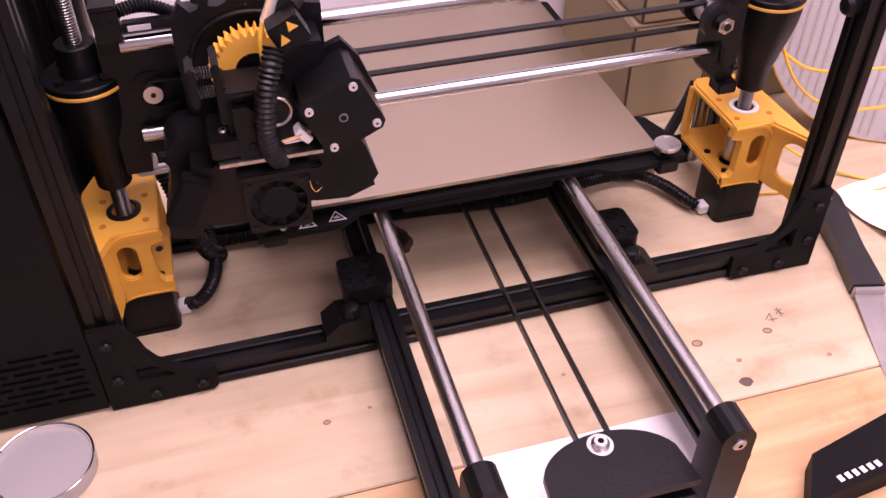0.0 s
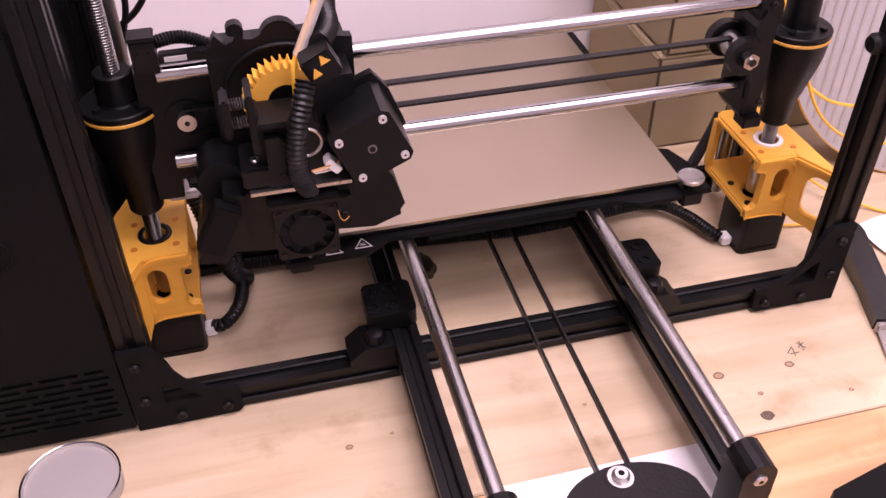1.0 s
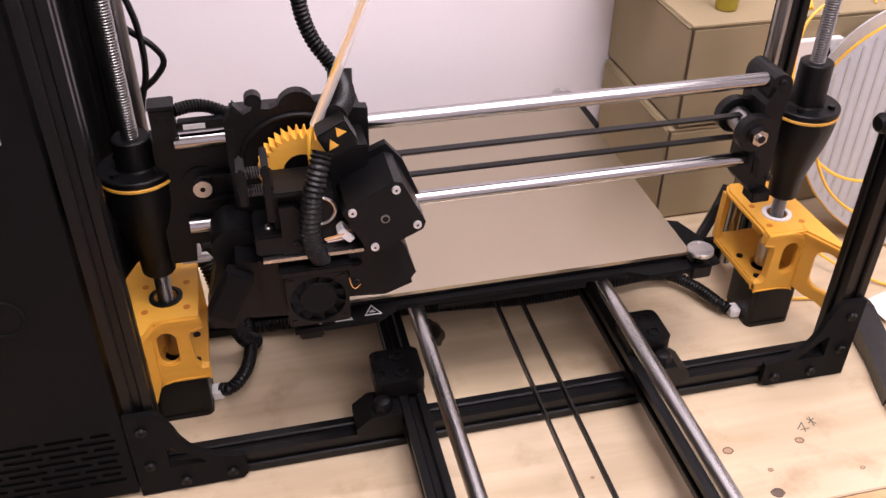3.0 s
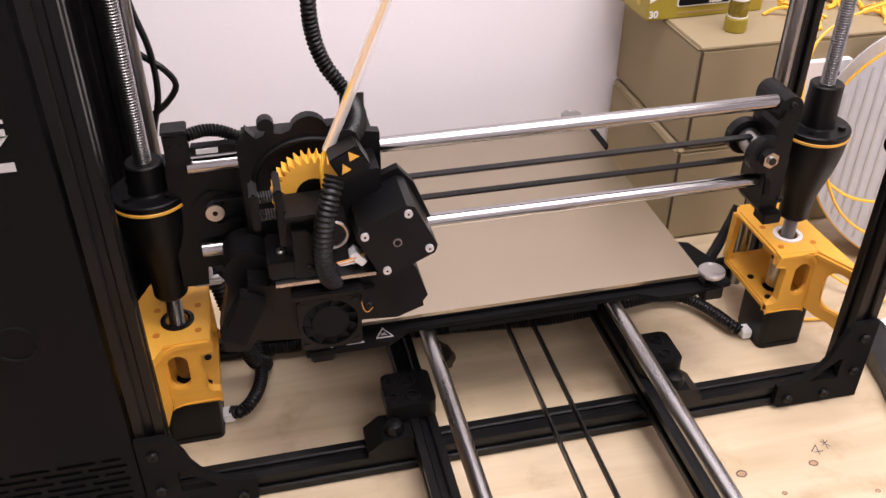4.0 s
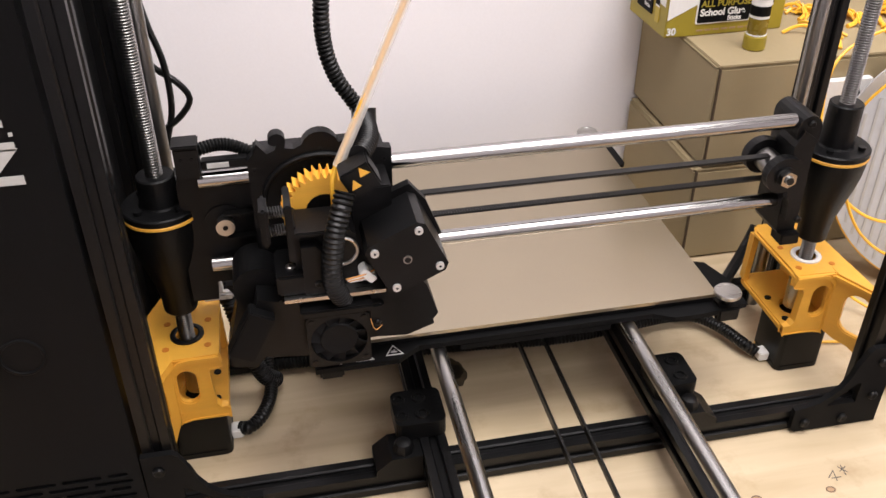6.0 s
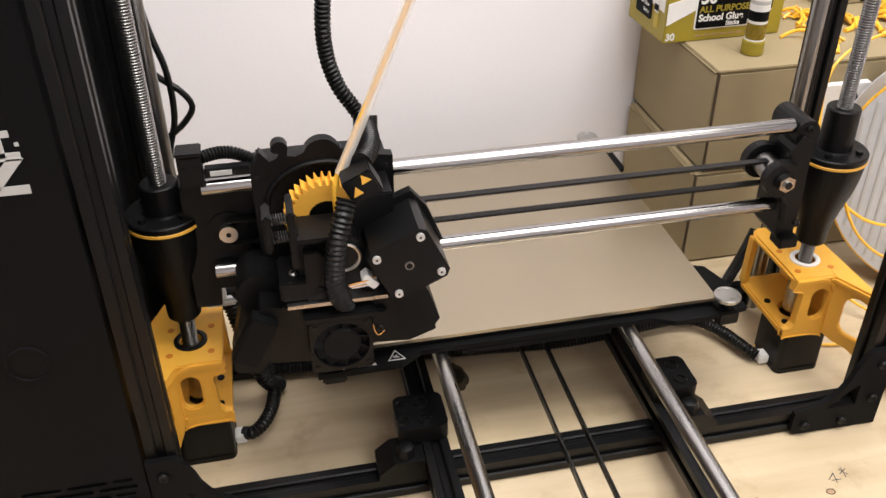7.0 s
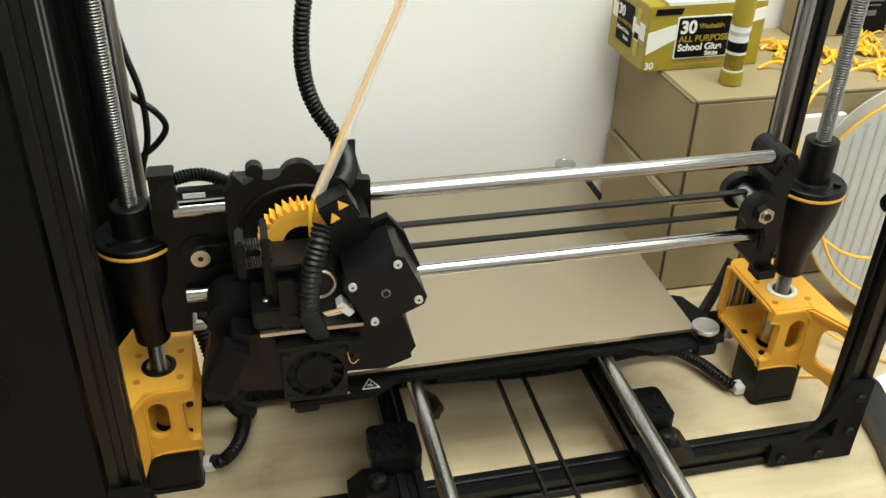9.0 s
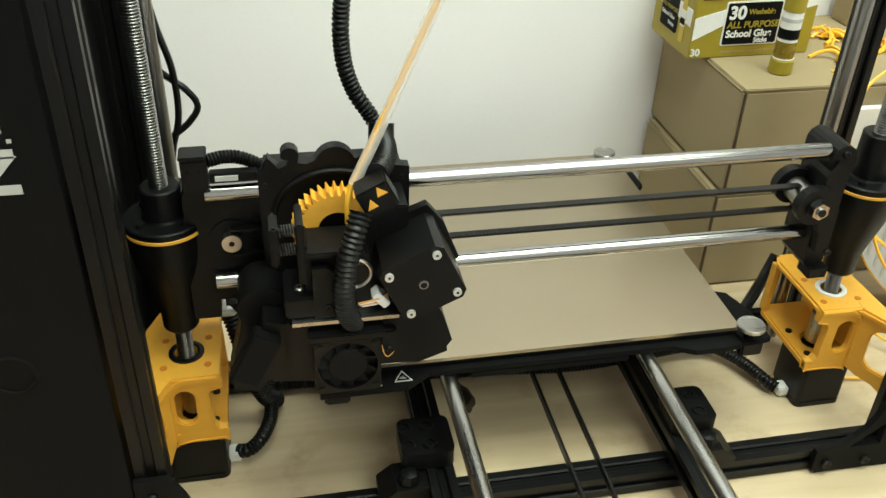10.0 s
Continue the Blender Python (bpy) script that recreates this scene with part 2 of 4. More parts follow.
table = thing("work_table", "pale plywood work table with a warm pine front board", "table")
part("tabletop", box(-0.6, 1.3, -0.2185, BACK - 0.002, -0.03, 0), WOOD, table, "pale knotty plywood board", bevel=0.0008)
part("front_board", box(-0.6, 1.3, -0.42, -0.2193, -0.03, -0.0006), PINE, table, "warm orange pine board", bevel=0.0008)
for x in (-0.55, 1.25):
    for y in (-0.38, 0.27):
        part("leg", box(x - 0.03, x + 0.03, y - 0.03, y + 0.03, -0.75, -0.03), PINE, table)
rng = random.Random(4)
for x, y, r in ((0.414, -0.159, 0.0042), (0.475, -0.162, 0.0036), (0.431, -0.205, 0.005), (0.437, -0.184, 0.0022), (0.508, -0.198, 0.002), (0.117, -0.155, 0.0026), (0.15, -0.15, 0.0014), (0.30, -0.16, 0.0015)):
    part("knot", prism([(x + r * (1 + 0.25 * rng.random()) * math.cos(a), y + 0.75 * r * (1 + 0.3 * rng.random()) * math.sin(a)) for a in [k * 0.45 for k in range(14)]], -0.001, 0.00015, "z"), KNOT if r < 0.0046 else DARKNOT, table, smooth=False)
    part("knot_ring", sweep([Vector((x + r * 0.95 * math.cos(a * 0.5236), y + r * 0.72 * math.sin(a * 0.5236), 0.0)) for a in range(13)], r * 0.13, 6), DARKNOT, table)
# dark knot with a near-black heart, a second dark mark and pencil scribble
MARKED = material("dark_marked_wood", (0.075, 0.055, 0.03), 0.6, 0, 0.9, 130, 0.4, 200)
part("dark_mark", prism([(0.2175 + 0.0085 * (1 + 0.35 * rng.random()) * math.cos(a), 0.029 + 0.017 * (1 + 0.3 * rng.random()) * math.sin(a)) for a in [k * 0.25 for k in range(25)]], -0.001, 0.0002, "z"), MARKED, table, "dark mark in the wood", smooth=False)
part("knot_heart", prism([(0.219 + 0.005 * (1 + 0.4 * rng.random()) * math.cos(a), 0.031 + 0.008 * (1 + 0.4 * rng.random()) * math.sin(a)) for a in [k * 0.3 for k in range(21)]], -0.001, 0.0005, "z"), material("knot_heart_wood", (0.018, 0.014, 0.009), 0.4, 0, 0.6, 200, 0.5, 150), table, "near-black heart of the dark knot", smooth=False)
part("dark_mark", prism([(0.425 + 0.019 * (1 + 0.3 * rng.random()) * math.cos(a), 0.105 + 0.014 * (1 + 0.3 * rng.random()) * math.sin(a)) for a in [k * 0.4 for k in range(16)]], -0.001, 0.0002, "z"), MARKED, table, "dark mark in the wood", smooth=False)
PENCIL = material("pencil_graphite", (0.07, 0.065, 0.06), 0.5)
for a, b in (((0.476, -0.146), (0.483, -0.140)), ((0.483, -0.140), (0.481, -0.15)), ((0.478, -0.147), (0.486, -0.147)), ((0.488, -0.142), (0.495, -0.138)), ((0.489, -0.137), (0.494, -0.144)), ((0.492, -0.136), (0.491, -0.146))):
    part("pencil_mark", cyl((a[0] + 0.004, a[1] - 0.005, 0), (b[0] + 0.004, b[1] - 0.005, 0), 0.0004, seg=5), PENCIL, table)

paper = thing("paper_sheet", "blank white sheet of paper on the front board", "paper")
part("sheet", box(0.205, 0.372, -0.33, -0.2165, 0.0002, 0.0008), PAPER, paper)
paper2 = thing("paper_sheet", "crumpled white sheet of paper beside the scraper", "paper")
bm = bmesh.new()
bmesh.ops.create_grid(bm, x_segments=16, y_segments=16, size=0.5, matrix=pose(0.70, -0.075, 0.006, 0, 0, 12) @ Matrix.Diagonal((0.13, 0.13, 1, 1)))
for v in bm.verts:
    v.co.z += 0.006 * noise.noise(v.co * 25) 
part("sheet", bm, PAPER, paper2)

# ---- frame of slotted bars ----
frame_thing = thing("printer_frame", "black slotted aluminium frame of a desktop 3d printer", "printer frame")
YF = -0.1015


def bar(name, axis, c, lo, hi, parent=frame_thing):
    return part(name, prism(slot_profile(*c), lo, hi, axis), ANOD, parent, smooth=False)


for x in (-0.0226, 0.5408):
    bar("post", "z", (x + 0.001, -0.0863), 0.0215, 0.52)
    bar("rear_post", "z", (-0.025 if x < 0 else 0.5455, 0.083), 0.0, 0.52)
bar("front_beam", "x", (-0.0863, 0.0115), -0.0326, 0.5508)
for s, x0 in ((1, -0.0226), (-1, 0.5408)):
    q = lambda pts: [(x0 + s * (x + 0.0226), z) for x, z in pts]
    out = q([(-0.033, 0.001), (0.041, 0.002), (0.045, 0.006), (0.045, 0.026)] + [(0.042 - 0.044 * math.sin(radians(a)), 0.027 + 0.045 * (1 - math.cos(radians(a)))) for a in range(10, 81, 14)] + [(-0.008, 0.078), (-0.012, 0.082), (-0.033, 0.082)])
    hole = q([(-0.009, 0.026), (0.017, 0.026), (0.015, 0.029), (-0.006, 0.047), (-0.009, 0.047)])
    ob = part("corner_bracket", prism(out, YF, YF + 0.005, "y", holes=[hole]), MATT, frame_thing, "flat black corner bracket", smooth=False)
    for x, z in ((-0.0226, 0.0674), (-0.0226, 0.0316), (0, 0.0109), (0.034, 0.0115)):
        bolt((x0 + s * (x + 0.0226), YF, z), (0, -1, 0), 0.0042, 0.003, ANOD, ob)
bolt((0.5308, -0.082, 0.237), (-1, 0, 0), 0.008, 0.008, BLACK, frame_thing, "knob")

# rails, rods and belts under the bed
RODZ = 0.093
rails = thing("bed_rails", "pair of polished rods on black rails with drive belts", "rails")
for s in (-1, 1):
    xr = 0.265 + s * 0.077
    xb = xr + s * (0.0125 if s < 0 else 0.0235)
    part("rail", prism(slot_profile(xb, 0.032), -0.29, 0.225, "y"), ANOD, rails, smooth=False)
    part("rod", cyl((xr, -0.305, RODZ), (xr, 0.195, RODZ), 0.006, seg=24), ROD, rails, "polished steel rod")
    for y in (-0.312, 0.185):
        hold = part("rod_holder", prism([(xr - 0.011, 0.0), (xr + 0.011, 0.0), (xr + 0.011, RODZ + 0.002)] + arc(xr, RODZ + 0.002, 0.011, 0, 180, 8), y, y + 0.022, "y"), BLACK, rails, "black printed rod holder", smooth=False)
        bolt((xr, y if y < 0 else y + 0.022, RODZ), (0, -1 if y < 0 else 1, 0), 0.0045, 0.002, SCREW, hold)
    xk = xb - 0.007 if s > 0 else xb
    # clamps that tie the rails to the front beam
    c = part("rail_clamp", prism([(xk + s * 0.0105, 0.0225), (xk + s * 0.046, 0.0225), (xk + s * 0.046, 0.03), (xk + s * 0.034, 0.04), (xk + s * 0.0105, 0.04)], -0.0995, -0.072, "y"), BLACK, rails, "black printed rail clamp", bevel=0.0015, smooth=False)
    cl = part("rail_block", prism(rounded(xk - 0.001 if s > 0 else xk - 0.0275, xk + 0.034 if s > 0 else xk + 0.0115, -0.083, -0.045, 0.006), 0.042, 0.057, "z"), BLACK, rails, "black printed bearing block", smooth=False, bevel=0.001)
    for dx in (0.006, 0.022):
        for dy in (-0.073, -0.055):
            part("dimple", lathe([(0.003, 0.0566), (0.0034, 0.0588), (0.0052, 0.0588), (0.0058, 0.0566)], xk + s * dx, dy, 18, cap=False), RUBBER, cl)
    part("knob", lathe([(0.008, 0.039), (0.008, 0.044), (0.006, 0.048), (0.003, 0.049)], xk + s * 0.024, -0.09, 8), BLACK, c)
    part("rear_clamp", prism(rounded(xk, xk + s * 0.04, 0.08, 0.105, 0.005) if s > 0 else rounded(xk - 0.04, xk, 0.08, 0.105, 0.005), 0.02, 0.045, "z"), BLACK, rails, smooth=False, bevel=0.001)
bar("rear_beam", "x", (0.0755, 0.0115), -0.0096, 0.523)
BELTZ = 0.052
MX, MY = 0.2755, 0.214
for s in (-1, 1):
    xc = MX - 0.0095 if s < 0 else MX + 0.0133
    bm = box(xc - 0.0007, xc + 0.0007, -0.265, MY, BELTZ - 0.003, BELTZ + 0.003)
    for k in range(238):
        y = -0.264 + 0.002 * k
        box(xc - s * 0.0014, xc - s * 0.0006, y, y + 0.001, BELTZ - 0.003, BELTZ + 0.003, bm)
    tagged(part("belt", bm, RUBBER, rails, "toothed black rubber belt", smooth=False), kind="stuff")
idler = part("belt_idler_mount", prism([(MX - 0.045, -0.31), (MX + 0.05, -0.31)] + arc(MX + 0.002, -0.29, 0.046, 15, 165, 14, 0.03), 0.056, 0.062, "z"), BLACK, rails, "black belt idler plate", smooth=False)
part("idler_base", prism([(MX - 0.045, -0.31), (MX + 0.05, -0.31)] + arc(MX + 0.002, -0.292, 0.042, 15, 165, 14, 0.024), 0.03, 0.046, "z"), BLACK, rails, smooth=False)
bolt((MX, -0.27, 0.062), (0, 0, 1), 0.006, 0.005, SCREW, idler)
part("washer", cyl((MX, -0.27, 0.06), (MX, -0.27, 0.063), 0.0085), SCREW, idler)
part("idler_wheel", cyl((MX, -0.27, 0.047), (MX, -0.27, 0.056), 0.0085), SCREW, rails)
# rear motor and its webbed mount
part("motor", prism(rounded(MX - 0.021, MX + 0.021, MY - 0.021, MY + 0.021, 0.004), 0.0, 0.04, "z"), ANOD, rails, "black stepper motor", smooth=False)
part("motor_plug", box(MX - 0.008, MX + 0.008, MY - 0.03, MY - 0.021, 0.004, 0.012), WHITE, rails, "white plug")
part("pulley", cyl((MX, MY, 0.045), (MX, MY, 0.062), 0.0088), SCREW, rails)
part("shaft", cyl((MX, MY, 0.04), (MX, MY, 0.072), 0.0025), SCREW, rails)
mount = [(0.18, MY + 0.018), (0.36, MY + 0.018)] + arc(0.27, MY + 0.025, 0.085, 0, 180, 16, 0.035)
part("motor_mount", prism(mount, 0.04, 0.044, "z"), BLACK, rails, "black printed motor mount", smooth=False)
part("motor_mount_wall", prism([(p[0], p[1]) for p in mount[:2]] + [(0.36, MY + 0.023), (0.18, MY + 0.023)], 0.04, 0.066, "z"), BLACK, rails, smooth=False)
for x in (0.215, 0.245, 0.305, 0.335):
    part("web", box(x - 0.0015, x + 0.0015, MY + 0.02, MY + 0.052, 0.04, 0.06), BLACK, rails)
bm = bmesh.new()
ring = arc(0.27, MY + 0.025, 0.085, 0, 180, 20, 0.035)
inner = arc(0.27, MY + 0.025, 0.081, 180, 0, 20, 0.031)
part("rim", prism(ring + inner, 0.04, 0.062, "z", bm), BLACK, rails, smooth=False)
part("motor_cable", cable([(MX, MY - 0.03, 0.008), (MX + 0.012, MY - 0.06, 0.007), (MX + 0.008, MY - 0.09, 0.006), (MX - 0.03, MY - 0.11, 0.006)], 0.0055), RUBBER, rails)

# ---- heated bed ----
bed = thing("print_bed", "square print bed with a satin metal sheet on a black carrier", "print bed")
BX0, BX1, BY0, BY1, BZ = 0.112, 0.416, -0.0455, 0.2435, 0.1135
sheet = part("sheet", prism(rounded(BX0, BX1, BY0, BY1, 0.002, 3), BZ - 0.003, BZ, "z"), PLATE, bed, "satin grey metal build sheet", smooth=False, bevel=0.0004)
part("heater", prism(rounded(BX0 + 0.001, BX1 - 0.001, BY0 + 0.002, BY1 - 0.002, 0.003, 3), BZ - 0.0075, BZ - 0.0032, "z"), MATT, bed, "black heater pad", smooth=False)
carrier = [(0.093, -0.062), (0.155, -0.062), (0.172, -0.05), (0.36, -0.05), (0.376, -0.058), (0.4, -0.058), (0.44, -0.052), (0.44, -0.018), (0.431, 0.008), (0.421, 0.012), (0.412, 0.03), (0.412, 0.175), (0.4295, 0.19), (0.4295, 0.236), (0.405, 0.247), (0.15, 0.247), (0.13, 0.255), (0.093, 0.255)]
part("carrier", prism(carrier, BZ - 0.0125, BZ - 0.008, "z"), MATT, bed, "black folded carrier plate", smooth=False, bevel=0.0008)
for x0, x1, y0, y1 in ((0.204, 0.326, -0.05, -0.046), (0.093, 0.097, -0.056, 0.25), (0.408, 0.412, 0.035, 0.17)):
    part("flange", box(x0, x1, y0, y1, BZ - (0.0185 if y0 < -0.04 else 0.022), BZ - 0.0125), MATT, bed, bevel=0.0008)
part("side_strip", box(0.101, 0.109, -0.01, 0.22, BZ - 0.008, BZ - 0.0072), BRUSH, bed, "silver tape strip")
for s in (-1, 1):
    for y in (0.0, 0.16):
        xr = 0.265 + s * 0.077
        part("bearing_block", box(xr - 0.016, xr + 0.016, y, y + 0.04, RODZ - 0.011, BZ - 0.014), BLACK, bed, bevel=0.002)
part("belt_clamp", box(0.255, 0.295, 0.05, 0.09, BELTZ - 0.008, BZ - 0.014), BLACK, bed, bevel=0.002)
for x, y in ((0.105, -0.052), (0.4225, -0.049), (0.106, 0.24), (0.4065, 0.2405)):
    k = part("corner_knob", lathe([(0.0102, BZ + 0.001), (0.0108, BZ + 0.0018), (0.0108, BZ + 0.0042), (0.0102, BZ + 0.005), (0.0086, BZ + 0.005), (0.0083, BZ + 0.0046), (0.002, BZ + 0.0046)], x, y, 36), BRUSH, bed, "turned steel corner washer")
    part("stud", cyl((x, y, BZ - 0.009), (x, y, BZ + 0.001), 0.004), ANOD, k)
    part("seat", box(x - 0.009, x + 0.009, y - 0.009, y + 0.009 if y < 0 else y + 0.004, BZ - 0.02, BZ - 0.007), BLACK, bed, bevel=0.0015)


def triangle_sign(x, y, s, inside):
    z = BZ - 0.0079
    o = [(x - s, y - s * 0.8), (x + s, y - s * 0.8), (x, y + s * 0.9)]
    h = [(x + (a - x) * 0.82, y - s * 0.1 + (b - y + s * 0.1) * 0.81) for a, b in o]
    ob = part("warning_sign", prism(o, z - 0.0002, z + 0.0002, "z", holes=[h]), WHITE, bed, "white warning triangle", smooth=False)
    for a, b in inside:
        part("sign_mark", cyl((x + a[0] * s, y + a[1] * s, z + 0.0001), (x + b[0] * s, y + b[1] * s, z + 0.0001), 0.0004, seg=5), GREY, ob)


triangle_sign(0.130, -0.0535, 0.0068, [((-0.25, -0.45), (-0.1, 0.0)), ((0.0, -0.45), (0.05, 0.1)), ((0.2, -0.45), (0.25, -0.05))])
triangle_sign(0.1525, -0.0515, 0.0068, [((-0.4, -0.3), (0.35, -0.35)), ((-0.3, -0.1), (0.3, -0.3)), ((0.0, -0.1), (0.1, 0.1))])

# ---- z drives: orange motor brackets with motors and lead screws ----
for s, x0 in ((1, 0.0), (-1, XR)):
    left = s > 0
    X = lambda x: x0 + s * x
    drive = thing("z_drive", "orange printed bracket holding a stepper motor and lead screw", "z drive", "z drives")
    poly = lambda pts: [(X(x), y) for x, y in pts]
    top = poly([(0.024, -0.028), (0.024, 0.045), (0.018, 0.056), (-0.02, 0.056), (-0.031, 0.03), (-0.034, -0.07), (-0.03, -0.07), (-0.01, -0.029)])
    hole = [(X(0.0) + 0.0085 * math.cos(a * 0.5236), 0.0085 * math.sin(a * 0.5236)) for a in range(12)]
    part("bracket_top", prism(top, 0.0985, 0.105, "z", holes=[hole]), ORANGE, drive, "orange printed top plate", smooth=False, bevel=0.0024)
    base = poly([(0.024, -0.028), (0.024, 0.05), (0.018, 0.056), (-0.024, 0.056), (-0.026, -0.015), (-0.011, -0.028)])
    bore = [(X(0.0) + 0.011 * math.cos(a * 0.5236), 0.011 * math.sin(a * 0.5236)) for a in range(12)]
    part("bracket_base", prism(base, 0.043, 0.05, "z", holes=[bore]), ORANGE, drive, "orange printed base plate", smooth=False, bevel=0.0016)
    # front wall with its slot, then the slanting arm that runs to the post
    f = lambda pts: [(X(x), z) for x, z in pts]
    slot = f(arc(-0.003, 0.0845, 0.0074, 0, 180, 8) + arc(-0.003, 0.0675, 0.0074, 180, 360, 8))
    part("bracket_front", prism(f([(0.024, 0.0435), (0.024, 0.0515), (0.019, 0.053), (0.016, 0.057), (0.0145, 0.088), (0.016, 0.0915), (0.021, 0.0925), (0.024, 0.094), (0.024, 0.1), (0.0225, 0.1045), (-0.0128, 0.1045), (-0.0128, 0.0405), (-0.004, 0.0428), (0.006, 0.0435)]), -0.0285, -0.0225, "y", holes=[slot]), ORANGE, drive, "slotted orange front wall", smooth=False, bevel=0.001)
    frame_rib = f([(0.0235, 0.1042), (0.0235, 0.1018), (0.002, 0.1012)] + arc(0.001, 0.088, 0.0132, 95, 172, 8) + arc(0.001, 0.088, 0.0162, 172, 90, 8))
    part("arch_rib", prism(frame_rib, -0.0305, -0.0283, "y"), ORANGE, drive, smooth=False)
    L = 0.0479
    under = [(0.042, 0.028), (0.036, 0.034), (0.03, 0.0375), (0.024, 0.0398), (0.012, 0.0402)] if not left else [(0.036, 0.012), (0.026, 0.018), (0.018, 0.0245), (0.011, 0.031), (0.006, 0.0365), (0.003, 0.039)]
    window = arc(0.025, 0.08, 0.0125, 0, 180, 10) + [(0.0125, 0.06), (0.015, 0.0555), (0.02, 0.053), (0.031, 0.053), (0.0355, 0.056), (0.0375, 0.062)]
    arm = part("bracket_arm", prism([(0.0, 0.0435), (0.0, 0.1045), (L, 0.1045), (L, 0.02 if not left else 0.006)] + under, *((-0.005, 0.0) if left else (0.0, 0.005)), "y", holes=[window]), ORANGE, drive, "arched orange arm", smooth=False, bevel=0.001)
    arm.matrix_basis = Matrix.Translation((X(-0.0125), -0.0285, 0)) @ Matrix.Rotation(radians(-118.7 if left else -61.3), 4, "Z")
    part("bracket_wall", prism([(-0.02, 0.05), (0.056, 0.05), (0.056, 0.0985), (-0.02, 0.0985)], X(-0.024), X(-0.019), "x"), ORANGE, drive, smooth=False)
    part("bracket_back", prism(f([(0.024, 0.05), (0.0225, 0.0985), (0.0165, 0.0985), (0.019, 0.05)]), 0.046, 0.0535, "y"), ORANGE, drive, smooth=False)
    part("bearing", lathe([(0.0085, 0.1), (0.0128, 0.1), (0.0128, 0.1062), (0.0118, 0.1066), (0.0095, 0.1066), (0.0085, 0.106)], x0, 0, 28, cap=False), WHITE if not left else ANOD, drive, "bearing ring")
    for x, y, z in ((0.0155, 0.0155, 0.05), (0.0155, -0.0155, 0.05), (0.0155, 0.0155, 0.105), (0.0155, -0.0155, 0.105), (-0.0155, -0.0155, 0.105), (-0.0155, 0.0155, 0.105)):
        if z < 0.1:
            part("bolt", cyl((X(x), y, z - 0.004), (X(x), y, z + 0.001), 0.003, seg=12), ANOD, drive)
        else:
            # top holes are discs whose darker orange paints in the shade of a recess
            part("bolt_hole", cyl((X(x), y, z - 0.003), (X(x), y, z + 0.0003), 0.0027, seg=12), material("orange_hole_shade", (0.55, 0.17, 0.012), 0.7) if "orange_hole_shade" not in bpy.data.materials else bpy.data.materials["orange_hole_shade"], drive)
    part("motor", prism(rounded(x0 - 0.0211, x0 + 0.0211, -0.0278, 0.0144, 0.004), 0.005, 0.043, "z"), ANOD, drive, "black stepper motor", smooth=False, bevel=0.0008)
    part("motor_foot", prism(rounded(x0 - 0.0216, x0 + 0.0216, -0.0286, 0.0152, 0.006), 0.0004, 0.005, "z"), ANOD, drive, smooth=False, bevel=0.0006)
    part("motor_plug", box(X(0.0211), X(0.0305), -0.015, -0.003, 0.002, 0.011), WHITE, drive, "white plug", bevel=0.001)
    part("lead_screw", sweep([Vector((x0, 0, 0.06 + 0.0005 * i)) for i in range(int(0.46 / 0.0005))], lambda i: (0.006, 0.0057, 0.0047, 0.0054)[i % 4], 16), UPRIGHT, drive, "threaded steel lead screw")
    part("coupling", cyl((x0, 0, 0.052), (x0, 0, 0.08), 0.0085), BRUSH, drive, "aluminium shaft coupling")
    part("guide_rod", cyl((x0, 0.06, 0.01), (x0, 0.06, 0.52), 0.006), UPRIGHT, drive, "polished steel guide rod")

# ---- x gantry ----
ZU, ZL, YR = 0.252, 0.1845, -0.0254
gantry = thing("x_gantry", "horizontal gantry with two polished rods and black printed ends", "gantry")
for z in (ZU, ZL):
    part("rod", cyl((0.0305, YR, z), (0.462, YR, z), 0.0056, seg=28), STEEL, gantry, "polished steel rod")
for s, x0 in ((1, 0.0), (-1, XR)):
    X = lambda x: x0 + s * x
    prof = [(0.0115, 0.126), (0.0125, 0.1275), (0.0128, 0.138), (0.0148, 0.15), (0.0185, 0.164), (0.0225, 0.178), (0.025, 0.19), (0.026, 0.2), (0.026, 0.2055 + (0.004 if s > 0 else 0.0))]
    lower = 0.014 if s > 0 else 0.0
    cone = part("nut_housing", lathe(prof, x0, 0, 36), BLACK, gantry, "tapered black printed nut housing")
    rim = part("ring", lathe([(0.0265, 0.2055), (0.0272, 0.206), (0.0272, 0.2078), (0.0265, 0.2083)], x0, 0, 40), ORANGE, gantry, "thin orange ring")
    fl = part("flange", lathe([(0.0265, 0.2083), (0.027, 0.209), (0.027, 0.2125), (0.026, 0.2135), (0.0145, 0.2135), (0.0135, 0.215), (0.013, 0.249 - lower), (0.012, 0.25 - lower)], x0, 0, 36), BLACK, gantry, "black collar")
    for a in (45, 135, 225, 315):
        px, py = x0 + 0.0195 * math.cos(radians(a)), 0.0195 * math.sin(radians(a))
        part("bolt", cyl((px, py, 0.212), (px, py, 0.2165), 0.003, seg=12), ANOD, fl)
    if s > 0:
        cone.matrix_basis = Matrix.Translation((0, 0, 0.0062))
        rim.matrix_basis = fl.matrix_basis = Matrix.Translation((0, 0, 0.0102))
    # guide bearing sleeve behind, with the clamp between
    part("sleeve", lathe([(0.011, 0.165), (0.012, 0.166), (0.012, 0.212), (0.011, 0.213)], x0, 0.06, 28), BLACK, gantry)
    part("web", box(X(-0.012), X(0.012), 0.0, 0.06, 0.165, 0.205), BLACK, gantry, bevel=0.002)
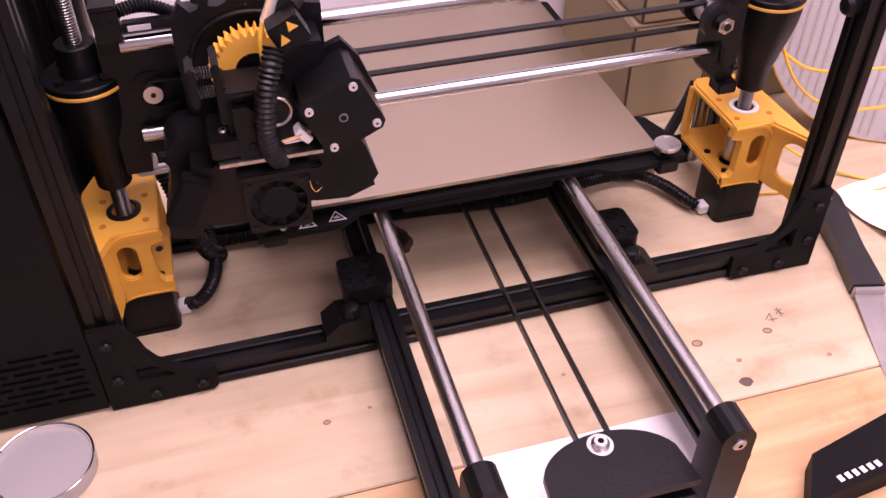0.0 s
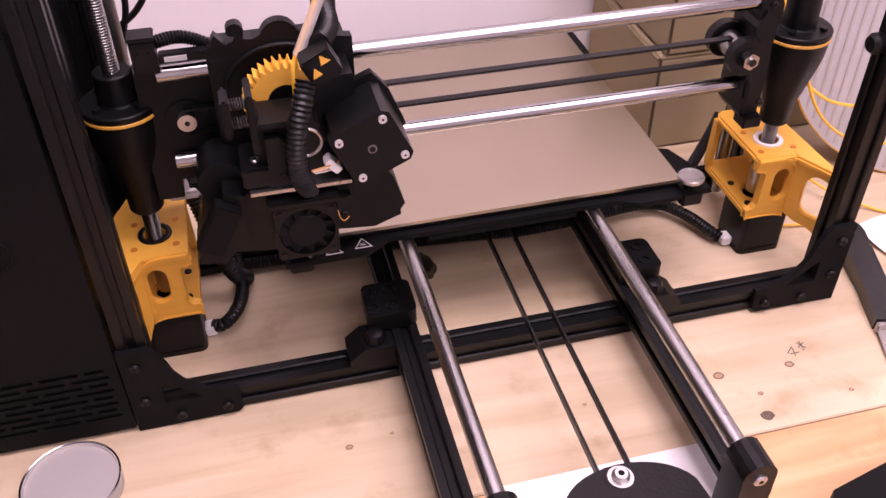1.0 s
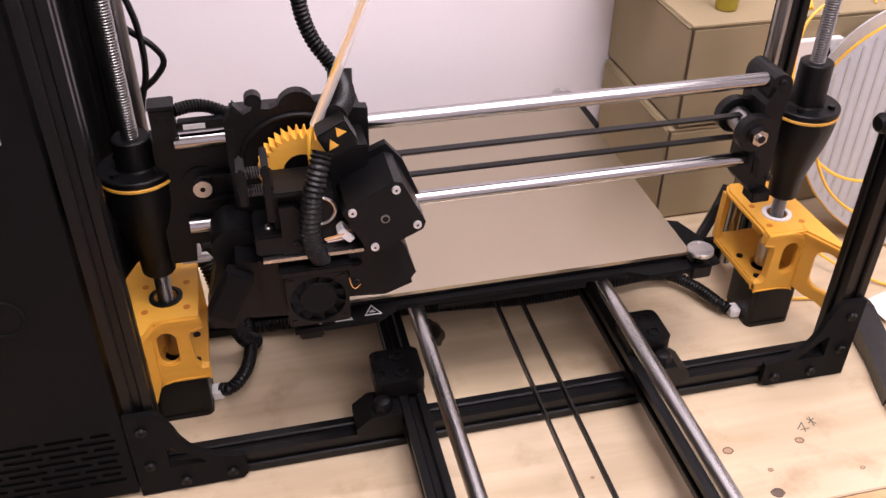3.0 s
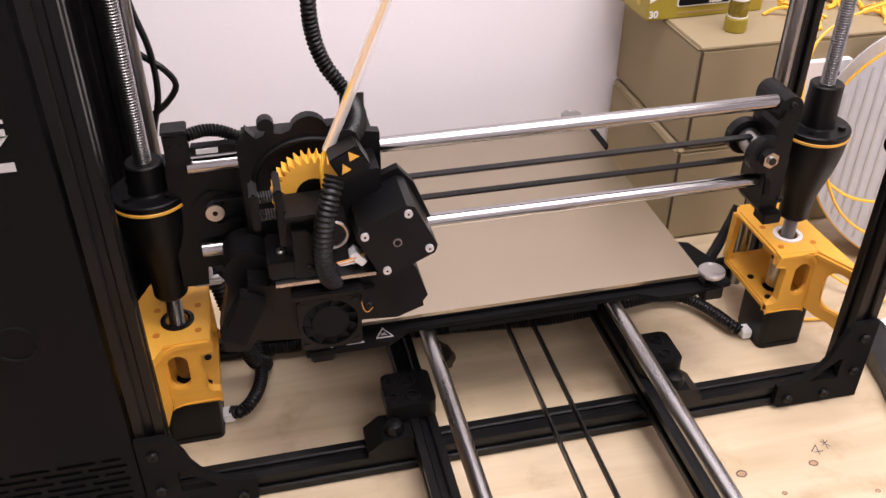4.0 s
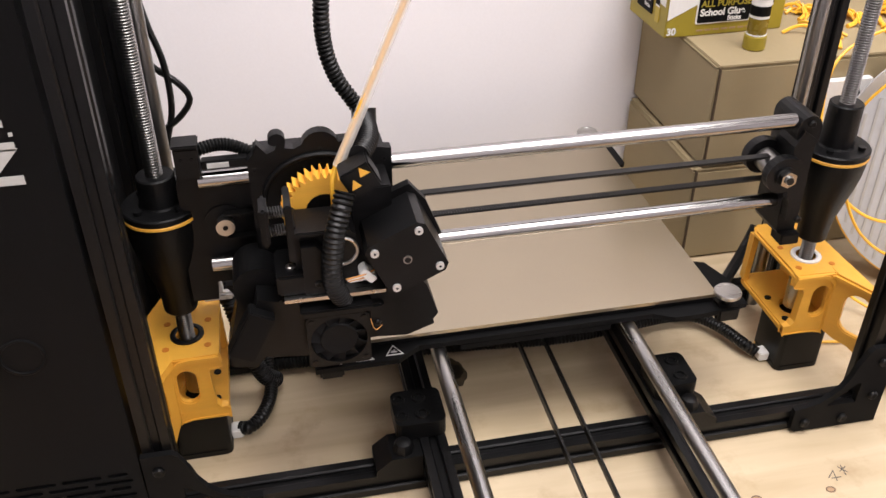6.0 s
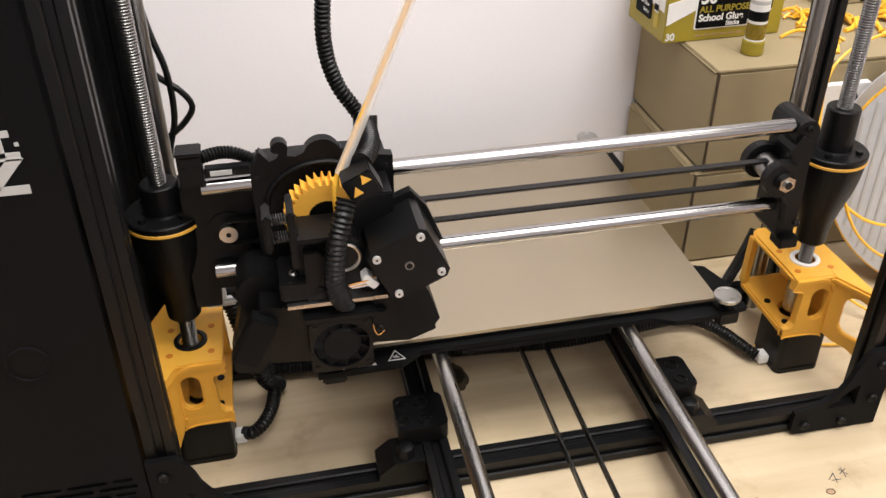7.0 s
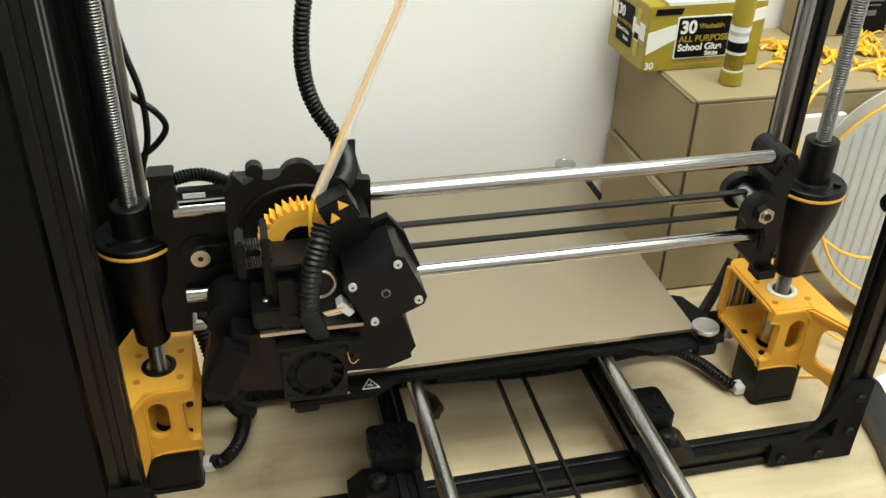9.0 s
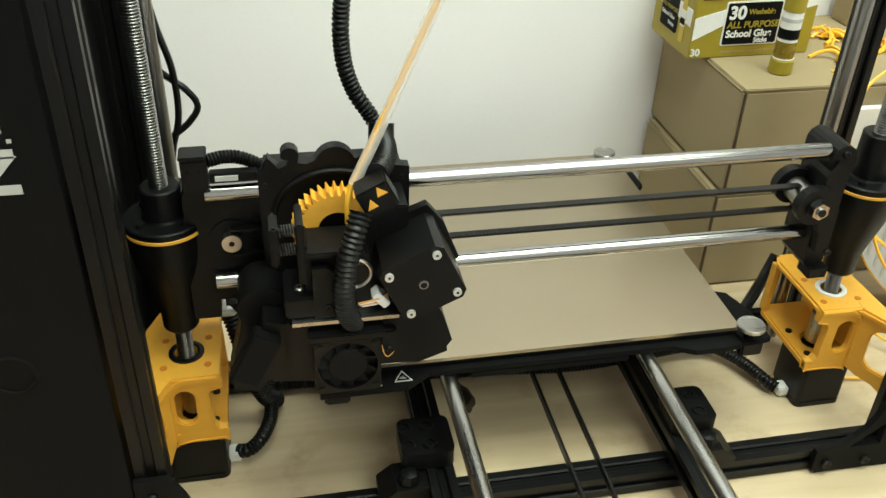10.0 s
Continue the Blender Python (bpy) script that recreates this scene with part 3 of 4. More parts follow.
# left end: box beside the housing and motor plate
part("end_body", prism([(0.012, 0.147), (0.03, 0.147), (0.031, 0.16), (0.031, 0.252), (0.027, 0.257), (0.02, 0.257), (0.0145, 0.244), (0.0145, 0.216), (0.012, 0.205)], -0.016, 0.012, "y"), BLACK, gantry, "black printed gantry end", smooth=False, bevel=0.001)
mp = part("motor_plate", prism([(0.03, 0.165), (0.082, 0.165), (0.082, 0.249), (0.03, 0.249)], -0.02, -0.012, "y"), BLACK, gantry, "black printed motor plate", smooth=False)
part("motor_boss", prism(arc(0.0434, 0.2145, 0.014, 0, 360, 24)[:-1], -0.021, -0.02, "y"), BLACK, gantry, smooth=False)
pul = part("pulley", cyl((0.0434, -0.0285, 0.2155), (0.0434, -0.014, 0.2155), 0.0056), SCREW, gantry, "steel belt pulley")
part("pulley_flange", cyl((0.0434, -0.03, 0.2155), (0.0434, -0.0285, 0.2155), 0.0064), SCREW, pul)
part("pulley_shaft", cyl((0.0434, -0.0303, 0.2155), (0.0434, -0.03, 0.2155), 0.0018), ANOD, pul)
part("x_motor", prism(rounded(0.027, 0.069, 0.194, 0.236, 0.004), -0.012, 0.032, "y"), ANOD, gantry, "black stepper motor", smooth=False)
sw = part("end_stop", box(0.0185, 0.034, -0.036, -0.022, 0.2585, 0.2805), BLACK, gantry, "black printed end stop block", bevel=0.001)
part("end_stop_cap", box(0.018, 0.0345, -0.0375, -0.021, 0.2807, 0.2833), BLACK, sw, bevel=0.0008)
for x in (0.0225, 0.0295):
    part("end_stop_hole", cyl((x, -0.0363, 0.273), (x, -0.035, 0.273), 0.0012, seg=8), MATT, sw)
part("switch_plate", box(0.0345, 0.064, -0.03, -0.022, 0.2612, 0.2672), BLACK, gantry, bevel=0.0006)
part("switch_label", box(0.038, 0.052, -0.0306, -0.0298, 0.2625, 0.266), GREY, gantry, "small pale label strip")
part("lower_tab", prism([(0.036, 0.16), (0.075, 0.16), (0.068, 0.148), (0.05, 0.146), (0.042, 0.15)], -0.02, 0.0, "y"), BLACK, gantry, smooth=False)
clip = part("clear_clip", lathe([(0.0052, 0.122), (0.0068, 0.1225), (0.0068, 0.128), (0.0058, 0.13), (0.0058, 0.139), (0.0066, 0.14)], 0.0235, 0.03, 20), material("clear_plastic", (0.62, 0.62, 0.6), 0.18, 0, 0.1, 60), gantry, "clear plastic clip")
part("clip_foot", box(0.0125, 0.038, 0.026, 0.034, 0.1135, 0.1205), clip.data.materials[0], clip, bevel=0.002)
# right end: fork with the belt idler
IX, IZ = 0.452, 0.216
body = [(0.463, 0.16), (0.467, 0.154), (0.4765, 0.154), (0.4785, 0.16), (0.4785, 0.232), (0.4805, 0.24)] + arc(0.471, 0.249, 0.0095, 0, 180, 8) + [(0.4615, 0.244), (0.463, 0.236)]
part("end_body", prism(body, -0.0335, 0.002, "y"), BLACK, gantry, "black printed gantry end", smooth=False, bevel=0.0012)
for y0, y1, low in ((-0.044, -0.036, 0.176), (-0.012, -0.004, 0.17)):
    part("fork_plate", prism(arc(IX, IZ, 0.0145, 75, 290, 16) + [(0.4605, 0.193), (0.462, low), (0.4715, low - 0.004), (0.4715, 0.212), (0.4665, 0.224), (0.461, 0.2285)], y0, y1, "y"), BLACK, gantry, "rounded black fork plate", smooth=False, bevel=0.001)
part("fork_neck", prism([(0.4605, 0.17), (0.4745, 0.165), (0.4745, 0.242), (0.466, 0.248), (0.4605, 0.235)], -0.0358, -0.0122, "y"), BLACK, gantry, smooth=False)
part("clamp_pad", box(0.465, 0.481, -0.04, -0.024, 0.149, 0.159), BLACK, gantry, bevel=0.001)
part("idler_wheel", cyl((IX, -0.034, IZ), (IX, -0.014, IZ), 0.0092), UPRIGHT, gantry, "steel idler wheel")
nut = part("idler_bolt", cyl((IX, -0.052, IZ), (IX, 0.0, IZ), 0.0035), SCREW, gantry, "steel bolt with lock nut")
part("nut", cyl((IX, -0.0505, IZ), (IX, -0.0455, IZ), 0.0068, seg=6), STEEL, nut)
part("washer", cyl((IX, -0.0455, IZ), (IX, -0.044, IZ), 0.0078), ANOD, nut)
part("nut_core", cyl((IX, -0.0525, IZ), (IX, -0.0518, IZ), 0.003), RUBBER, nut)
for z in (0.18, 0.256):
    bolt((0.4715, -0.0335 if z > 0.2 else -0.044, z - 0.004), (0, -1, 0), 0.003, 0.002, ANOD, gantry)
for s in (-1, 1):
    z = 0.2142 + s * 0.0095
    bm = box(0.0434, IX, -0.0275, -0.0215, z - 0.0007, z + 0.0007)
    for k in range(195):
        x = 0.052 + 0.002 * k
        box(x, x + 0.001, -0.0275, -0.0215, z - s * 0.0014 - 0.0002, z - s * 0.0007, bm)
    tagged(part("belt", bm, RUBBER, gantry, "toothed black rubber belt", smooth=False), kind="stuff")
# ---- tool head ----
head = thing("tool_head", "black extruder tool head with orange gear, motor and fan", "tool head")
outline = [(0.064, 0.165), (0.157, 0.165), (0.157, 0.279), (0.145, 0.281), (0.138, 0.293), (0.133, 0.296), (0.1305, 0.289), (0.1235, 0.287)] + arc(0.111, 0.283, 0.0125, 20, 160, 8) + [(0.094, 0.285), (0.0885, 0.286), (0.0895, 0.2915)] + arc(0.084, 0.291, 0.0055, 20, 190, 6) + [(0.0805, 0.2885), (0.0835, 0.288), (0.082, 0.285), (0.077, 0.283), (0.071, 0.2905), (0.068, 0.283), (0.064, 0.279)]
outline = [(x, z - 0.006 if z > 0.26 else z) for x, z in outline]
part("carriage_back", box(0.066, 0.155, -0.0375, -0.003, 0.165, 0.266), BLACK, head, bevel=0.002)
carriage = part("carriage", prism(outline, -0.046, -0.038, "y"), BLACK, head, "black printed carriage with hooked top edge", smooth=False, bevel=0.0006)
for x, z in ((0.111, 0.277), (0.068, 0.266), (0.152, 0.266)):
    bolt((x, -0.045, z), (0, -1, 0), 0.0022, 0.0012, ANOD, carriage)
part("curved_rib", sweep(smooth_path([(0.109 - 0.037 * math.cos(radians(18 * k)), -0.047, 0.243 + 0.031 * math.sin(radians(18 * k))) for k in range(0, 8)], 0.003), 0.002, 8), BLACK, carriage)
# big herringbone gear: a disc with a dished face and slanted teeth
gear_bm = bmesh.new()
N = 34
GX, GZ, GR = 0.1095, 0.2445, 0.0272
pts = []
for k in range(N):
    for da, r in ((0.0, GR - 0.004), (0.2, GR - 0.0037), (0.52, GR + 0.0003), (0.66, GR), (0.86, GR - 0.0037)):
        a = 2 * math.pi * (k + da) / N
        pts.append((GX + r * math.cos(a), GZ + r * math.sin(a)))
hub = [(GX + 0.012 * math.cos(a * 0.2618), GZ + 0.012 * math.sin(a * 0.2618)) for a in range(24)]
part("gear", prism(pts, -0.068, -0.056, "y", gear_bm, holes=[hub]), ORANGE, head, "orange printed gear with pointed teeth", smooth=False)
part("gear_hub", cyl((GX, -0.066, GZ), (GX, -0.05, GZ), 0.0123), BLACK, head)
part("gear_back", cyl((GX, -0.056, GZ), (GX, -0.046, GZ), 0.0065), SCREW, head)
# extruder body in front of the gear
part("body", prism([(0.087, 0.203), (0.126, 0.203), (0.126, 0.24), (0.118, 0.246), (0.092, 0.246), (0.089, 0.25), (0.087, 0.25)], -0.093, -0.069, "y"), BLACK, head, "black printed extruder body", smooth=False, bevel=0.001)
part("body_front", prism([(0.091, 0.203), (0.104, 0.203), (0.105, 0.233), (0.1, 0.239), (0.091, 0.239)], -0.101, -0.093, "y"), BLACK, head, smooth=False, bevel=0.001)
part("body_shelf", box(0.088, 0.122, -0.1, -0.07, 0.2455, 0.249), BLACK, head, bevel=0.0008)
part("upper_block", box(0.126, 0.152, -0.075, -0.045, 0.2, 0.262), BLACK, head, bevel=0.001)
part("spring_plate", box(0.0835, 0.088, -0.1, -0.074, 0.228, 0.269), BLACK, head, bevel=0.001)
kp = part("tension_plate", box(0.0685, 0.0735, -0.097, -0.077, 0.239, 0.266), BLACK, head, "ribbed tension knobs", bevel=0.0015)
for z in (0.2455, 0.2585):
    coil = [Vector((0.0735 + 0.010 * i / 60, -0.087 + 0.0035 * math.cos(i * 0.63), z + 0.0035 * math.sin(i * 0.63))) for i in range(61)]
    part("spring", sweep(coil, 0.0005, 6), material("dark_spring_steel", (0.16, 0.16, 0.16), 0.3, 1) if "dark_spring_steel" not in bpy.data.materials else bpy.data.materials["dark_spring_steel"], kp, "steel coil spring")
    part("spring_bolt", cyl((0.068, -0.087, z), (0.086, -0.087, z), 0.0016, seg=10), ANOD, kp)
ringbm = sweep([Vector((0.1165 + 0.0098 * math.cos(i * 0.2094), -0.094, 0.229 + 0.0098 * math.sin(i * 0.2094))) for i in range(31)], 0.0012, 8)
part("bearing_ring", ringbm, SCREW, head, "steel bearing ring")
part("bearing", cyl((0.1165, -0.0945, 0.229), (0.1165, -0.092, 0.229), 0.0082), ANOD, head)
bolt((0.1, -0.101, 0.211), (0, -1, 0), 0.0026, 0.0015, ANOD, head)
blk = part("bolt_block", box(0.074, 0.101, -0.1, -0.066, 0.203, 0.218), BLACK, head, "black block with a clamped bolt", bevel=0.0015)
bolt((0.0835, -0.089, 0.218), (0, 0, 1), 0.0032, 0.0015, SCREW, blk)
part("mount_plate", box(0.0775, 0.142, -0.1035, -0.06, 0.2, 0.2025), BRUSH, head, "bright aluminium mounting plate")
part("lower_body", box(0.074, 0.15, -0.098, -0.045, 0.158, 0.1998), BLACK, head, bevel=0.002)
# stepper motor, turned in its plane
BRIGHT = material("zinc_screw", (0.72, 0.71, 0.69), 0.42, 0.55, 0.1, 90, 0.1, 500)
mc = Vector((0.15605, -0.1072, 0.22622))
m = Matrix.Translation(mc) @ Matrix.Rotation(radians(-25.2), 4, "Y")
h = 0.0211
face = [(-h + 0.004, -h), (h - 0.004, -h), (h, -h + 0.004), (h, h - 0.004), (h - 0.004, h), (-h + 0.004, h), (-h, h - 0.004), (-h, -h + 0.004)]
motor = part("motor", prism(face, 0.0, 0.038, "y"), ANOD, head, "black square stepper motor", smooth=False, bevel=0.0006)
motor.matrix_basis = m
for sx in (-1, 1):
    for sz in (-1, 1):
        sc = part("screw", cyl((sx * 0.0155, -0.0018, sz * 0.0155), (sx * 0.0155, 0.001, sz * 0.0155), 0.0027, seg=14), BRIGHT, motor, "bright steel screw")
        part("socket", cyl((sx * 0.0155, -0.0019, sz * 0.0155), (sx * 0.0155, -0.0015, sz * 0.0155), 0.0009, seg=6), ANOD, sc)
part("shaft", cyl((0, -0.0012, 0), (0, 0.001, 0), 0.0029, seg=16), DULL, motor)
part("shaft_hole", cyl((0, -0.0014, 0), (0, -0.001, 0), 0.0021, seg=12), ANOD, motor)
part("motor_flange", prism([(-h - 0.002, -h), (h + 0.002, -h), (h + 0.004, h * 0.4), (h, h + 0.004), (-h * 0.6, h + 0.006), (-h - 0.012, h * 0.3)], 0.0385, 0.045, "y"), BLACK, motor, "black printed motor flange", smooth=False, bevel=0.001)
plug = part("motor_plug", box(0.1255, 0.137, -0.1, -0.09, 0.204, 0.2095), WHITE, head, "white plug with wires", bevel=0.0006)
plug.matrix_basis = Matrix.Translation((0.132, -0.098, 0.213)) @ Matrix.Rotation(radians(48), 4, "Y") @ Matrix.Translation((-0.132, 0.095, -0.207))
for k in range(4):
    part("wire", cable([(0.133 + 0.001 * k, -0.096, 0.212 - 0.002 * k), (0.128, -0.1, 0.206 - 0.002 * k), (0.122 + 0.001 * k, -0.1, 0.196)], 0.0006, 0.002, 6), WHITE if k % 2 else COPPER, plug)
# fan with hub and blades in a square frame
FANDARK = material("fan_dull_black", (0.0052, 0.0052, 0.0056), 0.6, 0, 0.1, 60, 0.1, 400, spec=0.12)
FX, FZ, FY = 0.1095, 0.169, -0.108
fr = rounded(FX - 0.0205, FX + 0.0205, FZ - 0.0205, FZ + 0.0205, 0.003)
fan_hole = arc(FX, FZ, 0.0185, 0, 360, 32)[:-1]
fan = part("fan", prism(fr, FY, FY + 0.01, "y", holes=[fan_hole]), BLACK, head, "square black cooling fan", smooth=False)
part("hub", lathe([(0.0128, 0.0), (0.0128, 0.0078), (0.012, 0.009), (0.0108, 0.0092), (0.0105, 0.0091)], 0, 0, 36), FANDARK, fan).matrix_basis = Matrix.Translation((FX, FY + 0.0098, FZ)) @ Matrix.Rotation(radians(90), 4, "X")
for k in range(11):
    b = part("blade", box(0.011, 0.0178, -0.0062, 0.0062, 0.001, 0.0018), FANDARK, fan)
    b.matrix_basis = Matrix.Translation((FX, FY + 0.005, FZ)) @ Matrix.Rotation(2 * math.pi * k / 11, 4, "Y") @ Matrix.Rotation(radians(90), 4, "X") @ Matrix.Rotation(radians(22), 4, "X")
part("fan_back", cyl((FX, FY + 0.0085, FZ), (FX, FY + 0.0098, FZ), 0.0186, seg=32), FANDARK, fan)
for sx in (-1, 1):
    for sz in (-1, 1):
        part("fan_screw", cyl((FX + sx * 0.0168, FY - 0.0008, FZ + sz * 0.0168), (FX + sx * 0.0168, FY + 0.001, FZ + sz * 0.0168), 0.0021, seg=10), ANOD, fan)
part("fan_shroud", box(FX - 0.0205, FX + 0.0205, FY + 0.0103, -0.07, FZ - 0.015, FZ + 0.0205), BLACK, head, bevel=0.0015)
part("fan_top", box(FX - 0.023, FX + 0.023, FY - 0.001, -0.088, FZ + 0.0207, FZ + 0.026), BLACK, head, bevel=0.001)
part("fan_ear", box(FX + 0.0205, FX + 0.031, FY + 0.004, -0.085, FZ + 0.004, FZ + 0.022), BLACK, head, bevel=0.0015)
bolt((FX + 0.026, FY + 0.004, FZ + 0.008), (0, -1, 0), 0.0022, 0.0015, ANOD, head)
part("fan_wire", cable([(FX + 0.0215, FY + 0.003, FZ + 0.012), (FX + 0.0225, FY + 0.001, FZ + 0.007), (FX + 0.025, FY + 0.001, FZ + 0.004), (FX + 0.029, FY + 0.005, FZ + 0.004)], 0.0003, 0.002, 6), COPPER, head)
# blowers and ducts on either side
part("duct", prism([(0.06, 0.194), (0.094, 0.186), (0.095, 0.142), (0.064, 0.1455), (0.05, 0.155), (0.055, 0.172)], -0.088, -0.04, "y"), BLACK, head, "angular black printed air duct", smooth=False, bevel=0.0015)
bl = part("blower", cyl((0.061, -0.07, 0.19), (0.061, -0.038, 0.19), 0.0165, seg=36), BLACK, head, "round black blower")
# block added only to darken the shaded gap left of the duct
part("gap_filler", prism([(0.056, 0.182), (0.0455, 0.176), (0.0425, 0.162), (0.0385, 0.148), (0.0345, 0.132), (0.036, 0.119), (0.052, 0.116), (0.064, 0.13), (0.064, 0.17)], -0.062, -0.042, "y"), BLACK, head, "angular black block added to darken the gap by the blower", smooth=False, bevel=0.0015)
flap = part("duct_flap", box(-0.009, 0.009, -0.006, 0.006, -0.019, 0.019), MATT, head, bevel=0.001)
flap.matrix_basis = Matrix.Translation((0.0535, -0.09, 0.17)) @ Matrix.Rotation(radians(28), 4, "Y")
part("duct", prism([(0.15, 0.186), (0.168, 0.194), (0.1725, 0.187), (0.18, 0.163), (0.1765, 0.158), (0.177, 0.154), (0.158, 0.147), (0.135, 0.149), (0.135, 0.18)], -0.085, -0.035, "y"), BLACK, head, "angular black printed air duct", smooth=False, bevel=0.0015)
part("nozzle", lathe([(0.001, 0.1155), (0.004, 0.12), (0.004, 0.126), (0.009, 0.126), (0.009, 0.142), (0.006, 0.142), (0.006, 0.16)], 0.1115, -0.07, 16), BRUSH, head, "brass hot end")
# hose holder with two small triangles
holder = part("hose_holder", box(-0.0105, 0.0105, -0.009, 0.009, -0.0095, 0.0095), BLACK, head, "black block with two orange triangles", bevel=0.0012)
holder.matrix_basis = Matrix.Translation((0.1305, -0.09, 0.2805)) @ Matrix.Rotation(radians(-27), 4, "Y") @ Matrix.Scale(0.96, 4)
for x, z, f in ((-0.0045, 0.0, 1), (0.0045, 0.0055, -1)):
    part("triangle", prism([(x - 0.0035, z - 0.003 * 1), (x + 0.0035, z - 0.003), (x + 0.001 * f, z + 0.0035)], -0.0093, -0.0088, "y"), ORANGE, holder, "flat orange triangle", smooth=False)
part("hose", corrugated([(0.1205, -0.1, 0.275), (0.1165, -0.106, 0.265), (0.1115, -0.11, 0.25), (0.1082, -0.111, 0.228), (0.1095, -0.108, 0.212), (0.1145, -0.1, 0.196)], 0.0068), RUBBER, head, "ribbed black cable hose")
part("hose", corrugated([(0.132, -0.082, 0.289), (0.1385, -0.066, 0.288), (0.142, -0.05, 0.287), (0.143, -0.03, 0.284), (0.143, -0.01, 0.28)], 0.0068), RUBBER, head, "ribbed black cable hose")
part("hose_clip", cyl((0.143, -0.018, 0.274), (0.144, -0.012, 0.287), 0.0084, seg=20), RUBBER, head)
part("upper_hose", corrugated([(0.143, -0.005, 0.28), (0.138, 0.0, 0.288), (0.1285, 0.002, 0.304), (0.1225, 0.002, 0.325), (0.1215, 0.0, 0.352), (0.1265, 0.0, 0.386), (0.14, 0.0, 0.43), (0.16, 0.0, 0.47)], 0.0056), RUBBER, head, "ribbed black cable hose")
part("filament", cable([(0.1145, -0.083, 0.258), (0.1145, -0.083, 0.27), (0.1165, -0.08, 0.278), (0.122, -0.078, 0.29), (0.155, -0.075, 0.361), (0.175, -0.075, 0.405), (0.2, -0.075, 0.46)], 0.0018, 0.004, 8), FILAMENT, head, "orange plastic filament")
TUBE = bpy.data.materials.new("milky_tube")
TUBE.use_nodes = True
b = TUBE.node_tree.nodes["Principled BSDF"]
b.inputs["Base Color"].default_value, b.inputs["Roughness"].default_value, b.inputs["Transmission Weight"].default_value, b.inputs["IOR"].default_value = (0.95, 0.95, 0.92, 1), 0.35, 0.0, 1.3
b.inputs["Alpha"].default_value = 0.34
part("filament_tube", cable([(0.119, -0.079, 0.2815), (0.137, -0.0755, 0.319), (0.155, -0.075, 0.361), (0.175, -0.075, 0.405), (0.2, -0.075, 0.46)], 0.0034, 0.006, 12), TUBE, head, "milky plastic guide tube")

# ---- electronics case beside the frame ----
case = thing("electronics_case", "tall matt black electronics case with slotted vents", "case")
slots = []
for r in range(8):
    z = 0.019 + r * 0.0068
    x = -0.041 - (0.0025 if r % 2 else 0.0)
    while x > -0.2:
        w = (0.026 if x < -0.05 else 0.0135) if r % 2 else 0.026
        slots.append(rounded(x - w, x, z, z + 0.0036, 0.0016, 2))
        x -= w + 0.004
part("front_panel", prism(rounded(-0.215, -0.0345, 0.004, 0.52, 0.002, 2), -0.1, -0.098, "y", holes=slots), MATT, case, "matt black steel panel with slots", smooth=False)
part("shell", box(-0.215, -0.0347, -0.0975, 0.16, 0.004, 0.52), MATT, case, bevel=0.001)
for x, z, w, hh, sh in ((-0.064, 0.338, 0.016, 0.004, 0.0), (-0.0625, 0.3305, 0.004, 0.013, 0.0), (-0.0535, 0.3315, 0.0022, 0.0022, 0.0), (-0.066, 0.3245, 0.026, 0.005, 0.0), (-0.0665, 0.304, 0.027, 0.0055, 0.0), (-0.0655, 0.313, 0.009, 0.02, 0.009)):
    part("printed_shape", prism([(x - w / 2 - sh, z - hh / 2), (x + w / 2 - sh, z - hh / 2), (x + w / 2 + sh, z + hh / 2), (x - w / 2 + sh, z + hh / 2)], -0.1004, -0.0999, "y"), GREY, case, "pale grey printed shape", smooth=False)

part("embossed_ring", sweep([Vector((-0.0845 + 0.013 * math.cos(i * 0.2094), -0.1002, 0.182 + 0.013 * math.sin(i * 0.2094))) for i in range(31)], 0.0012, 8), MATT, case)

# ---- hoses and cables ----
har = thing("motor_harness", "ribbed black cable hose along the rear beam", "cable hose")
part("hose", corrugated([(0.491, -0.009, 0.008), (0.483, 0.0, 0.012), (0.473, 0.026, 0.012), (0.457, 0.046, 0.012), (0.43, 0.052, 0.012), (0.38, 0.047, 0.012), (0.317, 0.043, 0.012), (0.24, 0.05, 0.012), (0.15, 0.058, 0.01), (0.06, 0.062, 0.01)], 0.0058), RUBBER, har)
har2 = thing("motor_harness", "ribbed black cable hose from the motor plug", "cable hose")
part("hose", corrugated([(0.029, -0.009, 0.008), (0.037, -0.012, 0.011), (0.047, -0.001, 0.012), (0.0545, 0.02, 0.0125), (0.056, 0.045, 0.014), (0.053, 0.066, 0.024), (0.046, 0.07, 0.05), (0.04, 0.06, 0.08)], 0.0058), RUBBER, har2)
har3 = thing("sleeved_cable", "ribbed black hose behind the orange bracket", "cable hose")
part("hose", corrugated([(-0.015, 0.072, 0.1), (0.01, 0.064, 0.098), (0.028, 0.064, 0.086), (0.037, 0.064, 0.06), (0.042, 0.0645, 0.032), (0.05, 0.066, 0.027)], 0.0058), RUBBER, har3)
# second, thicker hose is added to fill the dark gap beside the bracket
part("hose", corrugated([(0.026, 0.062, 0.112), (0.033, 0.045, 0.092), (0.039, 0.035, 0.07), (0.044, 0.033, 0.045), (0.052, 0.035, 0.022), (0.06, 0.045, 0.008)], 0.0075), RUBBER, har3)
